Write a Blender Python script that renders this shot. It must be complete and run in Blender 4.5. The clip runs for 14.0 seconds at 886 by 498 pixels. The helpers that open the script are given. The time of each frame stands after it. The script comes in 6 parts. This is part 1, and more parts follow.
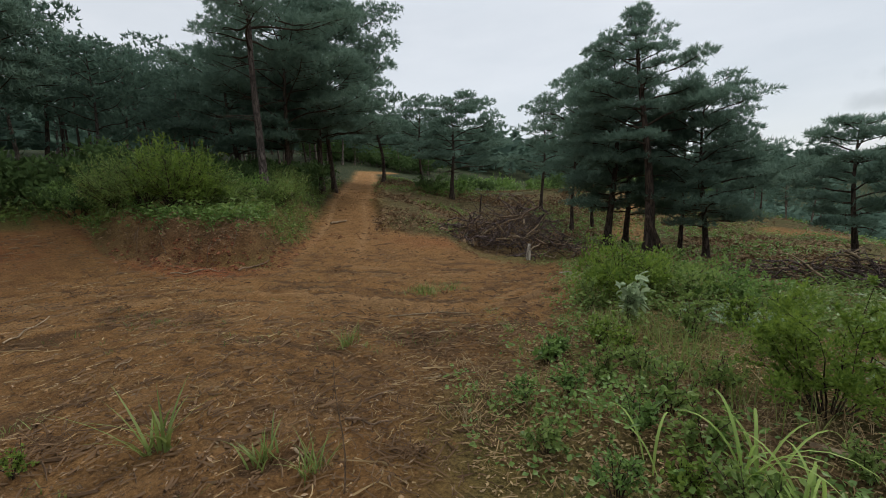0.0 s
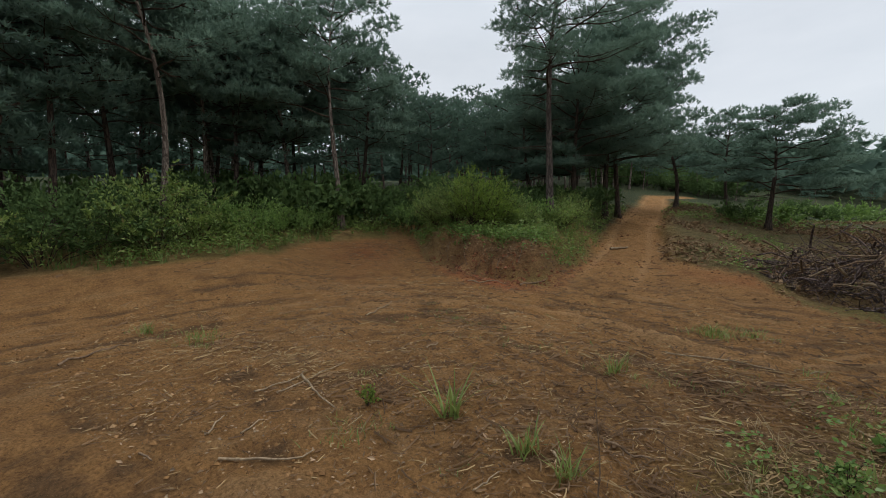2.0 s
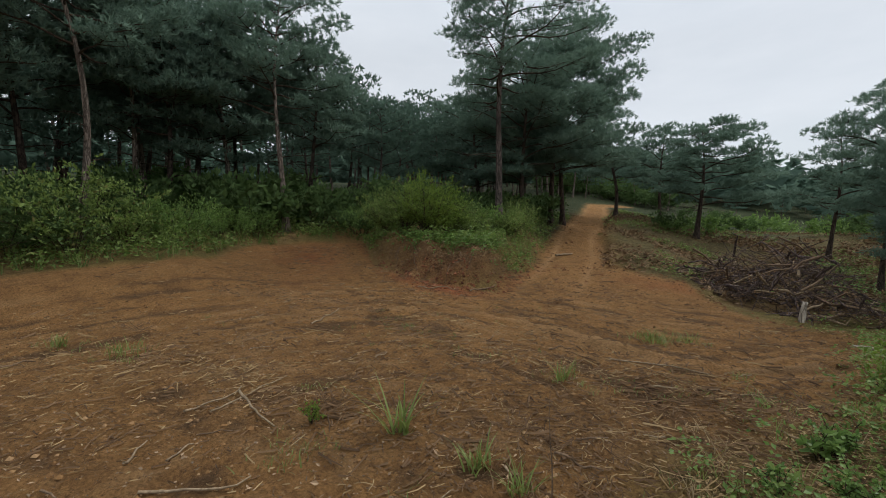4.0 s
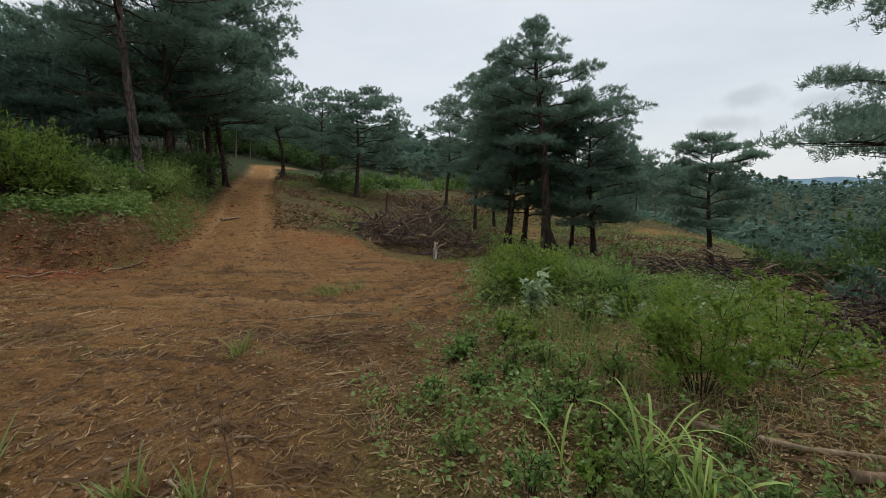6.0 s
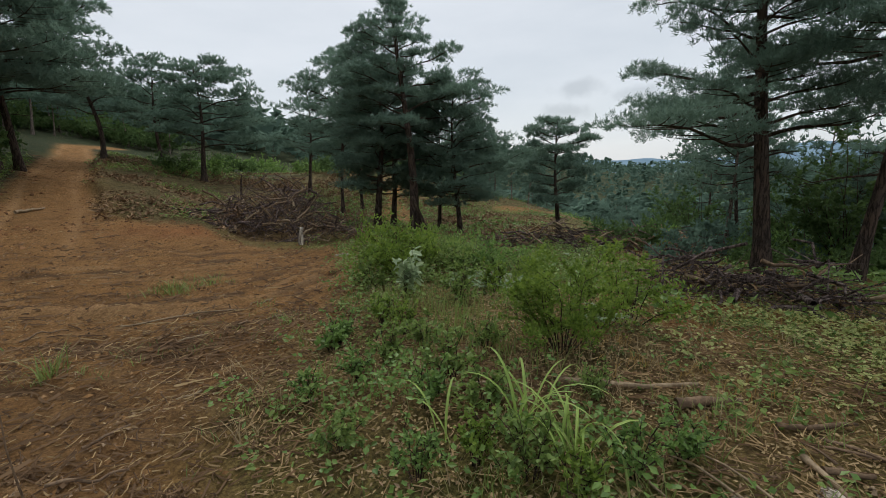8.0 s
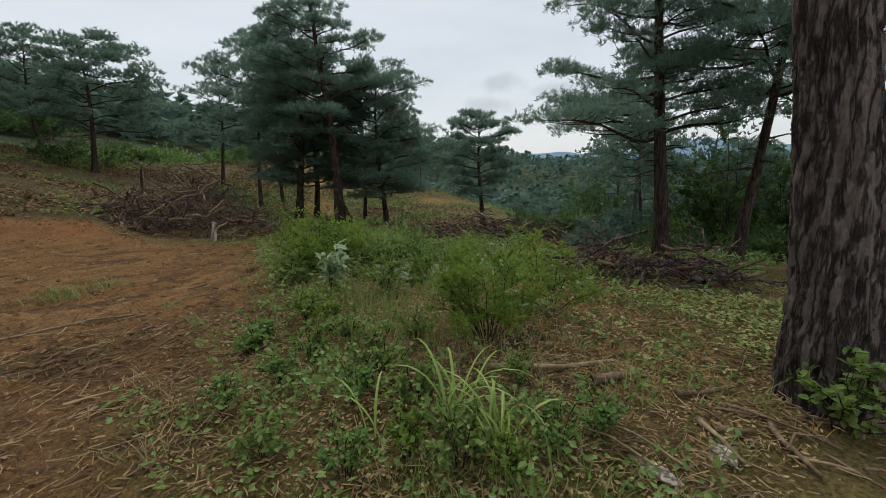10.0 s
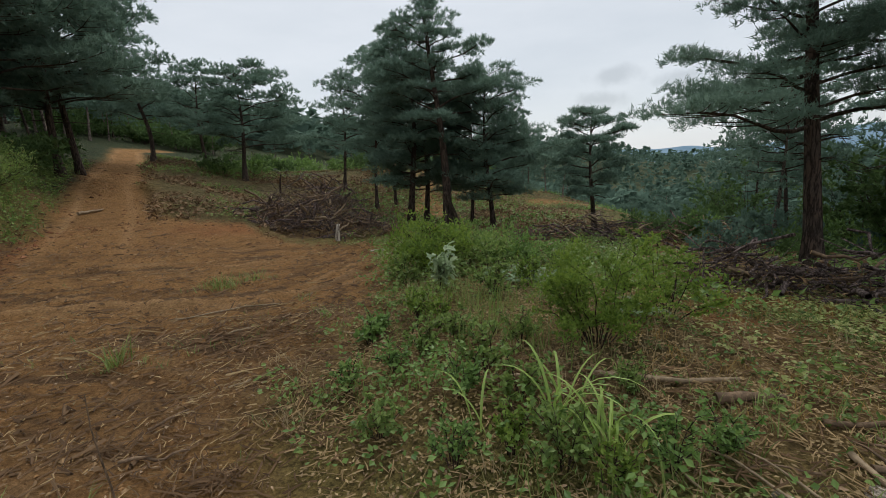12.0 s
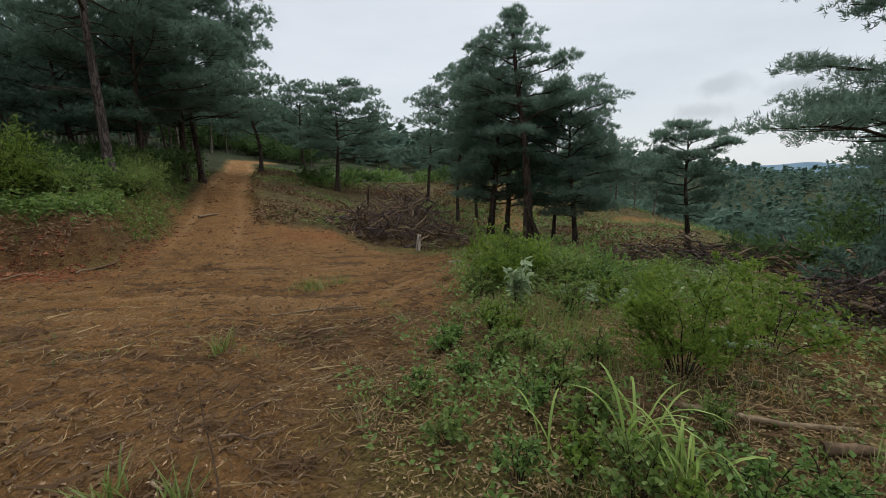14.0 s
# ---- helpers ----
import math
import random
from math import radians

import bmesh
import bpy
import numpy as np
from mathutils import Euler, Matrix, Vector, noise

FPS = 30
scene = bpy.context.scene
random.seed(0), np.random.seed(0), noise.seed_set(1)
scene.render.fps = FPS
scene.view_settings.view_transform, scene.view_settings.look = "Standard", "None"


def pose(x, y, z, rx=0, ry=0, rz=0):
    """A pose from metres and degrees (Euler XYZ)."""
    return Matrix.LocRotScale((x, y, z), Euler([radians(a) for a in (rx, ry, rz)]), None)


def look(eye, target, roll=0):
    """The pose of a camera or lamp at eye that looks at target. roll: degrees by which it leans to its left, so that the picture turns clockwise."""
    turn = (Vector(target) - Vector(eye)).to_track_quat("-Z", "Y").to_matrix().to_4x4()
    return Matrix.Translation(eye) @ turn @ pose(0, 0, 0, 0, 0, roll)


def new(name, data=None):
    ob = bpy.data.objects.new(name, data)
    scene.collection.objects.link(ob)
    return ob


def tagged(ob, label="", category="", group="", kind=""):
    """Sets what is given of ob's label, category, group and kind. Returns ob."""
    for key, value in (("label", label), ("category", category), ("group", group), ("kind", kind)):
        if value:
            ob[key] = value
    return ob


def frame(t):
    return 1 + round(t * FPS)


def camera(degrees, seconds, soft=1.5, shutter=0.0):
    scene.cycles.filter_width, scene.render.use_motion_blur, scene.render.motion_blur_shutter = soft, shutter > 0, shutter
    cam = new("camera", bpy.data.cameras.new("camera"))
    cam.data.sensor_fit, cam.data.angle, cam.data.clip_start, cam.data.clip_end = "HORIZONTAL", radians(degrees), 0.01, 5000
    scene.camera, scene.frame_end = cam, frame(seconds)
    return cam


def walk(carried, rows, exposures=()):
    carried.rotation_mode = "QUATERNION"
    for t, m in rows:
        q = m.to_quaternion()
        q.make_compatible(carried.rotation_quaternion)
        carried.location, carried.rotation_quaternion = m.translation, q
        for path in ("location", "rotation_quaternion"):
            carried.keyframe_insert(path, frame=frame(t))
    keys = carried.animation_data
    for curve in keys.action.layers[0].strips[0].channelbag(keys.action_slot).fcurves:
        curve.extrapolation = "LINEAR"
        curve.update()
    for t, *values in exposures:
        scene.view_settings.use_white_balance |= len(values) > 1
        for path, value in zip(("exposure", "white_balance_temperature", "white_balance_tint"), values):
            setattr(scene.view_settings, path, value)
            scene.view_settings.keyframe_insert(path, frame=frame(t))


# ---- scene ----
cam = camera(91.4, 14.0, soft=0.8)
EYE, TILT, LEAN = 1.55, -7.5, 2.5
ROWS = [
    (0.0, 0.000, 0.000, 0.000, 0.00, 0.00, 0.00),
    (0.5, 0.011, -0.070, -0.019, 12.15, 0.36, -1.19),
    (1.0, 0.032, -0.129, -0.012, 22.39, 0.56, -3.10),
    (1.5, 0.059, -0.189, -0.014, 30.75, 0.85, -4.76),
    (2.0, 0.077, -0.209, -0.022, 35.57, 1.27, -5.87),
    (2.2, 0.079, -0.206, -0.024, 36.40, 1.41, -6.19),
    (2.7, 0.075, -0.200, -0.020, 37.20, 1.75, -6.60),
    (3.2, 0.055, -0.180, -0.006, 36.90, 2.15, -6.80),
    (3.8, 0.015, -0.145, 0.014, 32.00, 2.45, -6.50),
    (4.3, -0.011, -0.106, 0.026, 22.26, 2.71, -5.52),
    (4.5, -0.013, -0.063, 0.024, 16.85, 2.91, -4.61),
    (5.0, -0.010, 0.031, 0.006, 4.72, 2.73, -2.65),
    (5.5, -0.006, 0.107, -0.007, -5.83, 0.97, -0.97),
    (6.0, -0.008, 0.161, -0.026, -12.48, -0.04, 0.03),
    (6.5, 0.005, 0.210, -0.027, -18.69, -1.13, 0.94),
    (7.0, 0.007, 0.251, -0.037, -23.76, -1.97, 1.81),
    (7.5, 0.022, 0.271, -0.048, -26.99, -2.36, 2.47),
    (8.0, 0.032, 0.295, -0.050, -29.57, -2.78, 2.95),
    (8.5, 0.036, 0.312, -0.050, -32.57, -3.33, 3.24),
    (9.0, 0.049, 0.316, -0.065, -35.51, -3.74, 3.46),
    (9.2, 0.047, 0.314, -0.059, -36.56, -3.97, 3.51),
    (9.7, 0.050, 0.308, -0.056, -38.50, -4.25, 3.65),
    (10.2, 0.052, 0.300, -0.052, -39.40, -4.42, 3.82),
    (10.7, 0.052, 0.290, -0.047, -38.90, -4.48, 4.00),
    (11.3, 0.042, 0.276, -0.042, -34.40, -4.32, 4.14),
    (11.5, 0.036, 0.268, -0.037, -31.61, -4.10, 4.13),
    (12.0, -0.002, 0.238, -0.039, -25.21, -3.29, 3.81),
    (12.5, -0.006, 0.197, -0.037, -19.38, -2.36, 3.03),
    (13.0, -0.018, 0.180, -0.038, -16.07, -1.32, 2.32),
    (13.5, -0.018, 0.176, -0.037, -15.04, -1.18, 1.65),
    (14.0, -0.004, 0.175, -0.040, -14.69, -1.07, 1.43),
]
walk(cam, [(t, pose(0, 0, EYE, TILT, LEAN, 0) @ pose(x, y, z, 90 + pitch, roll, yaw)) for t, x, y, z, yaw, pitch, roll in ROWS])

# ---- sky and sun: a bright overcast, the sun veiled ahead and to the right ----
SUN_AZ, SUN_EL = -35.0, 52.0
world = bpy.data.worlds.new("overcast_sky")
scene.world = world
world.use_nodes = True
wn, wl = world.node_tree.nodes, world.node_tree.links
wn.clear()
sky = wn.new("ShaderNodeTexSky")
sky.sky_type, sky.sun_disc = "NISHITA", False
sky.sun_elevation, sky.sun_rotation = radians(SUN_EL), radians(-SUN_AZ)
sky_gain = wn.new("ShaderNodeVectorMath"); sky_gain.operation = "SCALE"; sky_gain.inputs["Scale"].default_value = 0.10
coord = wn.new("ShaderNodeTexCoord")
stretch = wn.new("ShaderNodeMapping"); stretch.inputs["Scale"].default_value = (1.0, 1.0, 3.2)
cloud = wn.new("ShaderNodeTexNoise"); cloud.inputs["Scale"].default_value = 2.4; cloud.inputs["Detail"].default_value = 7.0; cloud.inputs["Roughness"].default_value = 0.55
tone = wn.new("ShaderNodeValToRGB")
tone.color_ramp.elements[0].position, tone.color_ramp.elements[0].color = 0.30, (0.59, 0.63, 0.67, 1)
tone.color_ramp.elements[1].position, tone.color_ramp.elements[1].color = 0.68, (0.70, 0.73, 0.765, 1)
veil = wn.new("ShaderNodeMix"); veil.data_type = "RGBA"; veil.inputs["Factor"].default_value = 0.86
back = wn.new("ShaderNodeBackground"); back.inputs["Strength"].default_value = 1.0
wout = wn.new("ShaderNodeOutputWorld")
wl.new(sky.outputs[0], sky_gain.inputs[0])
wl.new(coord.outputs["Generated"], stretch.inputs[0]); wl.new(stretch.outputs[0], cloud.inputs["Vector"])
wl.new(cloud.outputs["Fac"], tone.inputs[0])
# three small grey cloud shreds low over the valley
shade = tone.outputs[0]
for az, el, wide, high in ((-46.5, 9.0, 0.050, 0.020), (-45.0, 6.5, 0.055, 0.016), (-53.5, 8.0, 0.042, 0.020)):
    near = wn.new("ShaderNodeMapping"); near.vector_type = "TEXTURE"
    a, e = radians(az), radians(el)
    near.inputs["Location"].default_value = (-math.sin(a) * math.cos(e), math.cos(a) * math.cos(e), math.sin(e))
    near.inputs["Rotation"].default_value = (0, 0, a)
    near.inputs["Scale"].default_value = (wide, 0.3, high)
    far_off = wn.new("ShaderNodeVectorMath"); far_off.operation = "LENGTH"
    frayed = wn.new("ShaderNodeMath"); frayed.operation = "MULTIPLY_ADD"; frayed.inputs[1].default_value = 1.6
    fray = wn.new("ShaderNodeTexNoise"); fray.inputs["Scale"].default_value = 26.0; fray.inputs["Detail"].default_value = 4.0
    fade = wn.new("ShaderNodeMapRange"); fade.interpolation_type = "SMOOTHSTEP"
    fade.inputs["From Min"].default_value, fade.inputs["From Max"].default_value = 2.1, 1.0
    fade.inputs["To Max"].default_value = 0.8
    grey = wn.new("ShaderNodeMix"); grey.data_type = "RGBA"; grey.inputs["B"].default_value = (0.46, 0.49, 0.52, 1)
    wl.new(coord.outputs["Generated"], near.inputs[0]); wl.new(near.outputs[0], far_off.inputs[0])
    wl.new(coord.outputs["Generated"], fray.inputs["Vector"]); wl.new(fray.outputs["Fac"], frayed.inputs[0]); wl.new(far_off.outputs["Value"], frayed.inputs[2])
    wl.new(frayed.outputs[0], fade.inputs["Value"]); wl.new(fade.outputs[0], grey.inputs["Factor"])
    wl.new(shade, grey.inputs["A"])
    shade = grey.outputs["Result"]
wl.new(sky_gain.outputs[0], veil.inputs["A"]); wl.new(shade, veil.inputs["B"])
# an overcast sky is brighter overhead than at the horizon
updown = wn.new("ShaderNodeSeparateXYZ"); lift = wn.new("ShaderNodeMapRange")
lift.inputs["From Min"].default_value, lift.inputs["From Max"].default_value = 0.35, 1.0
lift.inputs["To Min"].default_value, lift.inputs["To Max"].default_value = 1.0, 1.75
wl.new(coord.outputs["Generated"], updown.inputs[0]); wl.new(updown.outputs["Z"], lift.inputs["Value"]); wl.new(lift.outputs[0], back.inputs["Strength"])
wl.new(veil.outputs["Result"], back.inputs[0]); wl.new(back.outputs[0], wout.inputs[0])

sun = new("sun", bpy.data.lights.new("sun", "SUN"))
sun.data.energy, sun.data.angle, sun.data.color = 1.15, radians(16), (1.0, 0.96, 0.90)
sun_to = Vector((-math.sin(radians(SUN_AZ)) * math.cos(radians(SUN_EL)), math.cos(radians(SUN_AZ)) * math.cos(radians(SUN_EL)), math.sin(radians(SUN_EL))))
sun.matrix_world = look(sun_to * 50, (0, 0, 0))
scene.view_settings.exposure = 0.2


# ---- materials ----
def material(name, rough=0.9, spec=0.2):
    m = bpy.data.materials.new(name)
    m.use_nodes = True
    b = m.node_tree.nodes["Principled BSDF"]
    b.inputs["Roughness"].default_value = rough
    b.inputs["Specular IOR Level"].default_value = spec
    return m, m.node_tree.nodes, m.node_tree.links, b


def noise_node(n, l, scale, detail=5.0, rough=0.6, vector=None, stretch=None):
    t = n.new("ShaderNodeTexNoise")
    t.inputs["Scale"].default_value, t.inputs["Detail"].default_value, t.inputs["Roughness"].default_value = scale, detail, rough
    if vector is None:
        vector = n.new("ShaderNodeTexCoord").outputs["Object"]
    if stretch:
        mp = n.new("ShaderNodeMapping")
        mp.inputs["Scale"].default_value = stretch
        l.new(vector, mp.inputs[0])
        vector = mp.outputs[0]
    l.new(vector, t.inputs["Vector"])
    return t.outputs["Fac"]


def ramp(n, l, fac, *stops):
    r = n.new("ShaderNodeValToRGB")
    e = r.color_ramp.elements
    while len(e) < len(stops):
        e.new(0.5)
    for el, (p, c) in zip(e, stops):
        el.position, el.color = p, (*c, 1)
    l.new(fac, r.inputs[0])
    return r.outputs[0]


def mixed(n, l, fac, a, b, blend="MIX"):
    x = n.new("ShaderNodeMix")
    x.data_type, x.blend_type = "RGBA", blend
    for s, v in (("Factor", fac), ("A", a), ("B", b)):
        if isinstance(v, (int, float)):
            x.inputs[s].default_value = v
        elif isinstance(v, tuple):
            x.inputs[s].default_value = (*v, 1)
        else:
            l.new(v, x.inputs[s])
    return x.outputs["Result"]


def bumped(n, l, b, height, strength, dist):
    k = n.new("ShaderNodeBump")
    k.inputs["Strength"].default_value, k.inputs["Distance"].default_value = strength, dist
    l.new(height, k.inputs["Height"])
    l.new(k.outputs[0], b.inputs["Normal"])


def leaf_material(name, dark, light, rough=0.55, through_light=0.25, dry=None, gloss=0.3):
    """Foliage: each leaf takes a tone between dark and light; some light passes through."""
    m, n, l, b = material(name, rough, gloss)
    rnd = n.new("ShaderNodeNewGeometry").outputs["Random Per Island"]
    patch = noise_node(n, l, 1.3, 3)
    stops = [(0.0, dark), (0.8, light)]
    if dry:
        stops += [(0.93, light), (0.96, dry)]
    c = ramp(n, l, rnd, *stops)
    c = mixed(n, l, 0.45, c, ramp(n, l, patch, (0.3, dark), (0.7, light)))
    l.new(c, b.inputs["Base Color"])
    tr = n.new("ShaderNodeBsdfTranslucent")
    l.new(c, tr.inputs[0])
    mix = n.new("ShaderNodeMixShader")
    mix.inputs[0].default_value = through_light
    l.new(b.outputs[0], mix.inputs[1]); l.new(tr.outputs[0], mix.inputs[2])
    l.new(mix.outputs[0], n["Material Output"].inputs[0])
    return m


def bark_material(name, dark, light, red=None):
    """Scaly bark: long upright plates parted by dark fissures."""
    m, n, l, b = material(name, 0.95, 0.1)
    vec = n.new("ShaderNodeTexCoord").outputs["Object"]
    tall = noise_node(n, l, 13.0, 8, 0.62, vec, (1, 1, 0.20))
    ridge = n.new("ShaderNodeMath"); ridge.operation = "SUBTRACT"; ridge.inputs[1].default_value = 0.5
    away = n.new("ShaderNodeMath"); away.operation = "ABSOLUTE"
    l.new(tall, ridge.inputs[0]); l.new(ridge.outputs[0], away.inputs[0])
    crack = ramp(n, l, away.outputs[0], (0.0, (0, 0, 0)), (0.07, (1, 1, 1)))
    fine = noise_node(n, l, 55.0, 6, 0.7, vec, (1, 1, 0.35))
    patch = noise_node(n, l, 5.0, 5, 0.65, vec, (1, 1, 0.5))
    c = ramp(n, l, fine, (0.28, dark), (0.75, light))
    c = mixed(n, l, ramp(n, l, patch, (0.42, (0, 0, 0)), (0.66, (0.4, 0.4, 0.4))), c, tuple(0.55 * d + 0.75 * h for d, h in zip(dark, light)))
    if red:
        c = mixed(n, l, ramp(n, l, noise_node(n, l, 2.2, 3, vector=vec), (0.4, (0, 0, 0)), (0.65, (1, 1, 1))), c, red)
    c = mixed(n, l, crack, tuple(v * 0.6 for v in dark), c)
    l.new(c, b.inputs["Base Color"])
    bumped(n, l, b, mixed(n, l, 0.4, crack, fine), 1.0, 0.02)
    return m


NEEDLE = leaf_material("pine_needles", (0.125, 0.192, 0.150), (0.185, 0.268, 0.200), 0.9, 0.65, gloss=0.03)
NEEDLE_FAR = leaf_material("far_pine_needles", (0.090, 0.145, 0.114), (0.130, 0.198, 0.146), 0.9, 0.62, gloss=0.03)
SHRUB_LEAF = leaf_material("bright_shrub_leaves", (0.085, 0.155, 0.024), (0.255, 0.345, 0.060), 0.5, 0.5)
DARK_LEAF = leaf_material("dark_shrub_leaves", (0.070, 0.140, 0.035), (0.240, 0.365, 0.095), 0.4, 0.45)
HERB_LEAF = leaf_material("herb_leaves", (0.080, 0.135, 0.032), (0.285, 0.385, 0.105), 0.45, 0.45, dry=(0.24, 0.17, 0.07))
PALE_LEAF = leaf_material("pale_green_leaves", (0.120, 0.190, 0.080), (0.52, 0.62, 0.38), 0.4, 0.35)
FERN_LEAF = leaf_material("fern_leaflets", (0.140, 0.225, 0.110), (0.320, 0.430, 0.240), 0.6, 0.4)
VINE_LEAF = leaf_material("vine_leaves", (0.190, 0.230, 0.050), (0.54, 0.57, 0.23), 0.5, 0.45, dry=(0.36, 0.21, 0.07))
MID_LEAF = leaf_material("undergrowth_leaves", (0.050, 0.095, 0.030), (0.115, 0.180, 0.058), 0.85, 0.4)
GRASS_BLADE = leaf_material("grass_blades", (0.060, 0.115, 0.022), (0.170, 0.235, 0.060), 0.5, 0.3, dry=(0.33, 0.26, 0.12))
BROAD_GRASS = leaf_material("broad_grass_blades", (0.20, 0.32, 0.060), (0.46, 0.58, 0.17), 0.4, 0.45)
TUFT_GRASS = leaf_material("tuft_grass_blades", (0.110, 0.155, 0.032), (0.270, 0.330, 0.095), 0.45, 0.35, dry=(0.38, 0.31, 0.15))
DRY_GRASS = leaf_material("dry_grass", (0.20, 0.14, 0.065), (0.42, 0.33, 0.19), 0.8, 0.1)
RUST_GRASS = leaf_material("rusty_grass", (0.20, 0.105, 0.030), (0.46, 0.31, 0.10), 0.8, 0.3)
LITTER = leaf_material("leaf_litter", (0.085, 0.050, 0.028), (0.30, 0.19, 0.10), 0.9, 0.0)
DEAD_LEAF = leaf_material("dead_leaves", (0.10, 0.065, 0.030), (0.50, 0.36, 0.18), 0.85, 0.1)
CHIPS = leaf_material("wood_chips", (0.040, 0.025, 0.016), (0.47, 0.32, 0.19), 0.85, 0.0)
STRAW = leaf_material("straw", (0.17, 0.105, 0.048), (0.50, 0.355, 0.185), 0.95, 0.0, gloss=0.05)
BROWN_TWIG = leaf_material("brown_twigs", (0.062, 0.034, 0.018), (0.24, 0.145, 0.075), 0.95, 0.0)
BARK = bark_material("pine_bark", (0.060, 0.048, 0.042), (0.215, 0.172, 0.150))
BARK_RED = bark_material("reddish_pine_bark", (0.045, 0.035, 0.029), (0.125, 0.092, 0.074), (0.11, 0.074, 0.056))
BARK_PALE = bark_material("pale_pine_bark", (0.11, 0.085, 0.070), (0.33, 0.265, 0.22))
TWIG = bark_material("twig_bark", (0.045, 0.033, 0.025), (0.12, 0.085, 0.06))
DEAD_WOOD = bark_material("dead_brushwood", (0.075, 0.055, 0.050), (0.24, 0.180, 0.158))


def stick_material(name, dark, light):
    """Smooth thin sticks: long grain and a few blotches, no plates."""
    m, n, l, b = material(name, 0.85, 0.2)
    vec = n.new("ShaderNodeTexCoord").outputs["Object"]
    grain = noise_node(n, l, 30.0, 5, 0.6, vec)
    blot = noise_node(n, l, 6.0, 4, 0.6, vec)
    c = ramp(n, l, grain, (0.3, dark), (0.7, light))
    l.new(mixed(n, l, ramp(n, l, blot, (0.5, (0, 0, 0)), (0.62, (0.6, 0.6, 0.6))), c, dark), b.inputs["Base Color"])
    bumped(n, l, b, grain, 0.4, 0.004)
    return m


STICK = stick_material("brown_stick", (0.075, 0.050, 0.032), (0.25, 0.165, 0.10))
PALE_STICK = stick_material("pale_stick", (0.14, 0.098, 0.06), (0.40, 0.30, 0.19))
PALE_WOOD = bark_material("bleached_wood", (0.28, 0.23, 0.18), (0.62, 0.54, 0.44))


def ground_material():
    m, n, l, b = material("earth", 0.95, 0.12)
    vec = n.new("ShaderNodeNewGeometry").outputs["Position"]

    def attr(name):
        a = n.new("ShaderNodeAttribute")
        a.attribute_name = name
        return a.outputs["Fac"]
    big = noise_node(n, l, 0.55, 6, 0.6, vec)
    mid = noise_node(n, l, 3.7, 7, 0.65, vec)
    fine = noise_node(n, l, 38.0, 6, 0.7, vec)
    grit = noise_node(n, l, 140.0, 3, 0.7, vec)
    dirt = ramp(n, l, mid, (0.28, (0.165, 0.086, 0.036)), (0.5, (0.290, 0.155, 0.060)), (0.78, (0.385, 0.214, 0.086)))
    dirt = mixed(n, l, ramp(n, l, big, (0.38, (0, 0, 0)), (0.62, (0.7, 0.7, 0.7))), dirt, (0.335, 0.178, 0.070))
    damp = noise_node(n, l, 1.6, 8, 0.7, vec)
    dirt = mixed(n, l, ramp(n, l, damp, (0.50, (0, 0, 0)), (0.62, (0.6, 0.6, 0.6))), dirt, (0.185, 0.100, 0.042))
    crumbs = noise_node(n, l, 17.0, 6, 0.75, vec)
    dirt = mixed(n, l, ramp(n, l, crumbs, (0.55, (0, 0, 0)), (0.63, (0.75, 0.75, 0.75))), dirt, (0.125, 0.066, 0.029))
    dirt = mixed(n, l, ramp(n, l, attr("scrape"), (0.16, (0.75, 0.75, 0.75)), (0.42, (0, 0, 0))), dirt, (0.098, 0.060, 0.034))
    dirt = mixed(n, l, ramp(n, l, attr("scrape"), (0.60, (0, 0, 0)), (0.85, (0.6, 0.6, 0.6))), dirt, (0.37, 0.222, 0.105))
    pale = mixed(n, l, 0.55, dirt, (0.52, 0.315, 0.155))
    dirt = mixed(n, l, attr("track"), dirt, pale)
    red = ramp(n, l, mid, (0.3, (0.20, 0.062, 0.030)), (0.7, (0.36, 0.120, 0.052)))
    dirt = mixed(n, l, attr("red"), dirt, red)
    humus = ramp(n, l, mid, (0.3, (0.100, 0.062, 0.028)), (0.5, (0.215, 0.140, 0.062)), (0.72, (0.36, 0.245, 0.118)))
    mossy = ramp(n, l, fine, (0.35, (0.085, 0.082, 0.026)), (0.7, (0.225, 0.190, 0.062)))
    humus = mixed(n, l, attr("green"), humus, mossy)
    # dark litter, deepened to paint in the shade of woods and bush
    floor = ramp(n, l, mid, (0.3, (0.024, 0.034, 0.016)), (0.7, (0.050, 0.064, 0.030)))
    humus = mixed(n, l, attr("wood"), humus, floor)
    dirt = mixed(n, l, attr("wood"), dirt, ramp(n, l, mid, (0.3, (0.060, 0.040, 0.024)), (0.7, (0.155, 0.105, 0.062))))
    c = mixed(n, l, attr("bare"), humus, dirt)
    c = mixed(n, l, 0.75, c, mixed(n, l, 1.0, c, ramp(n, l, fine, (0.32, (0.42, 0.40, 0.38)), (0.64, (1.5, 1.48, 1.42))), "MULTIPLY"))
    specks = ramp(n, l, grit, (0.62, (0, 0, 0)), (0.70, (0.75, 0.75, 0.75)))
    c = mixed(n, l, specks, c, (0.42, 0.26, 0.12))
    l.new(c, b.inputs["Base Color"])
    h = mixed(n, l, 0.5, mixed(n, l, 0.5, mid, fine), grit)
    bumped(n, l, b, h, 1.0, 0.09)
    return m


# ---- small mesh helpers ----
rng = np.random.default_rng(7)


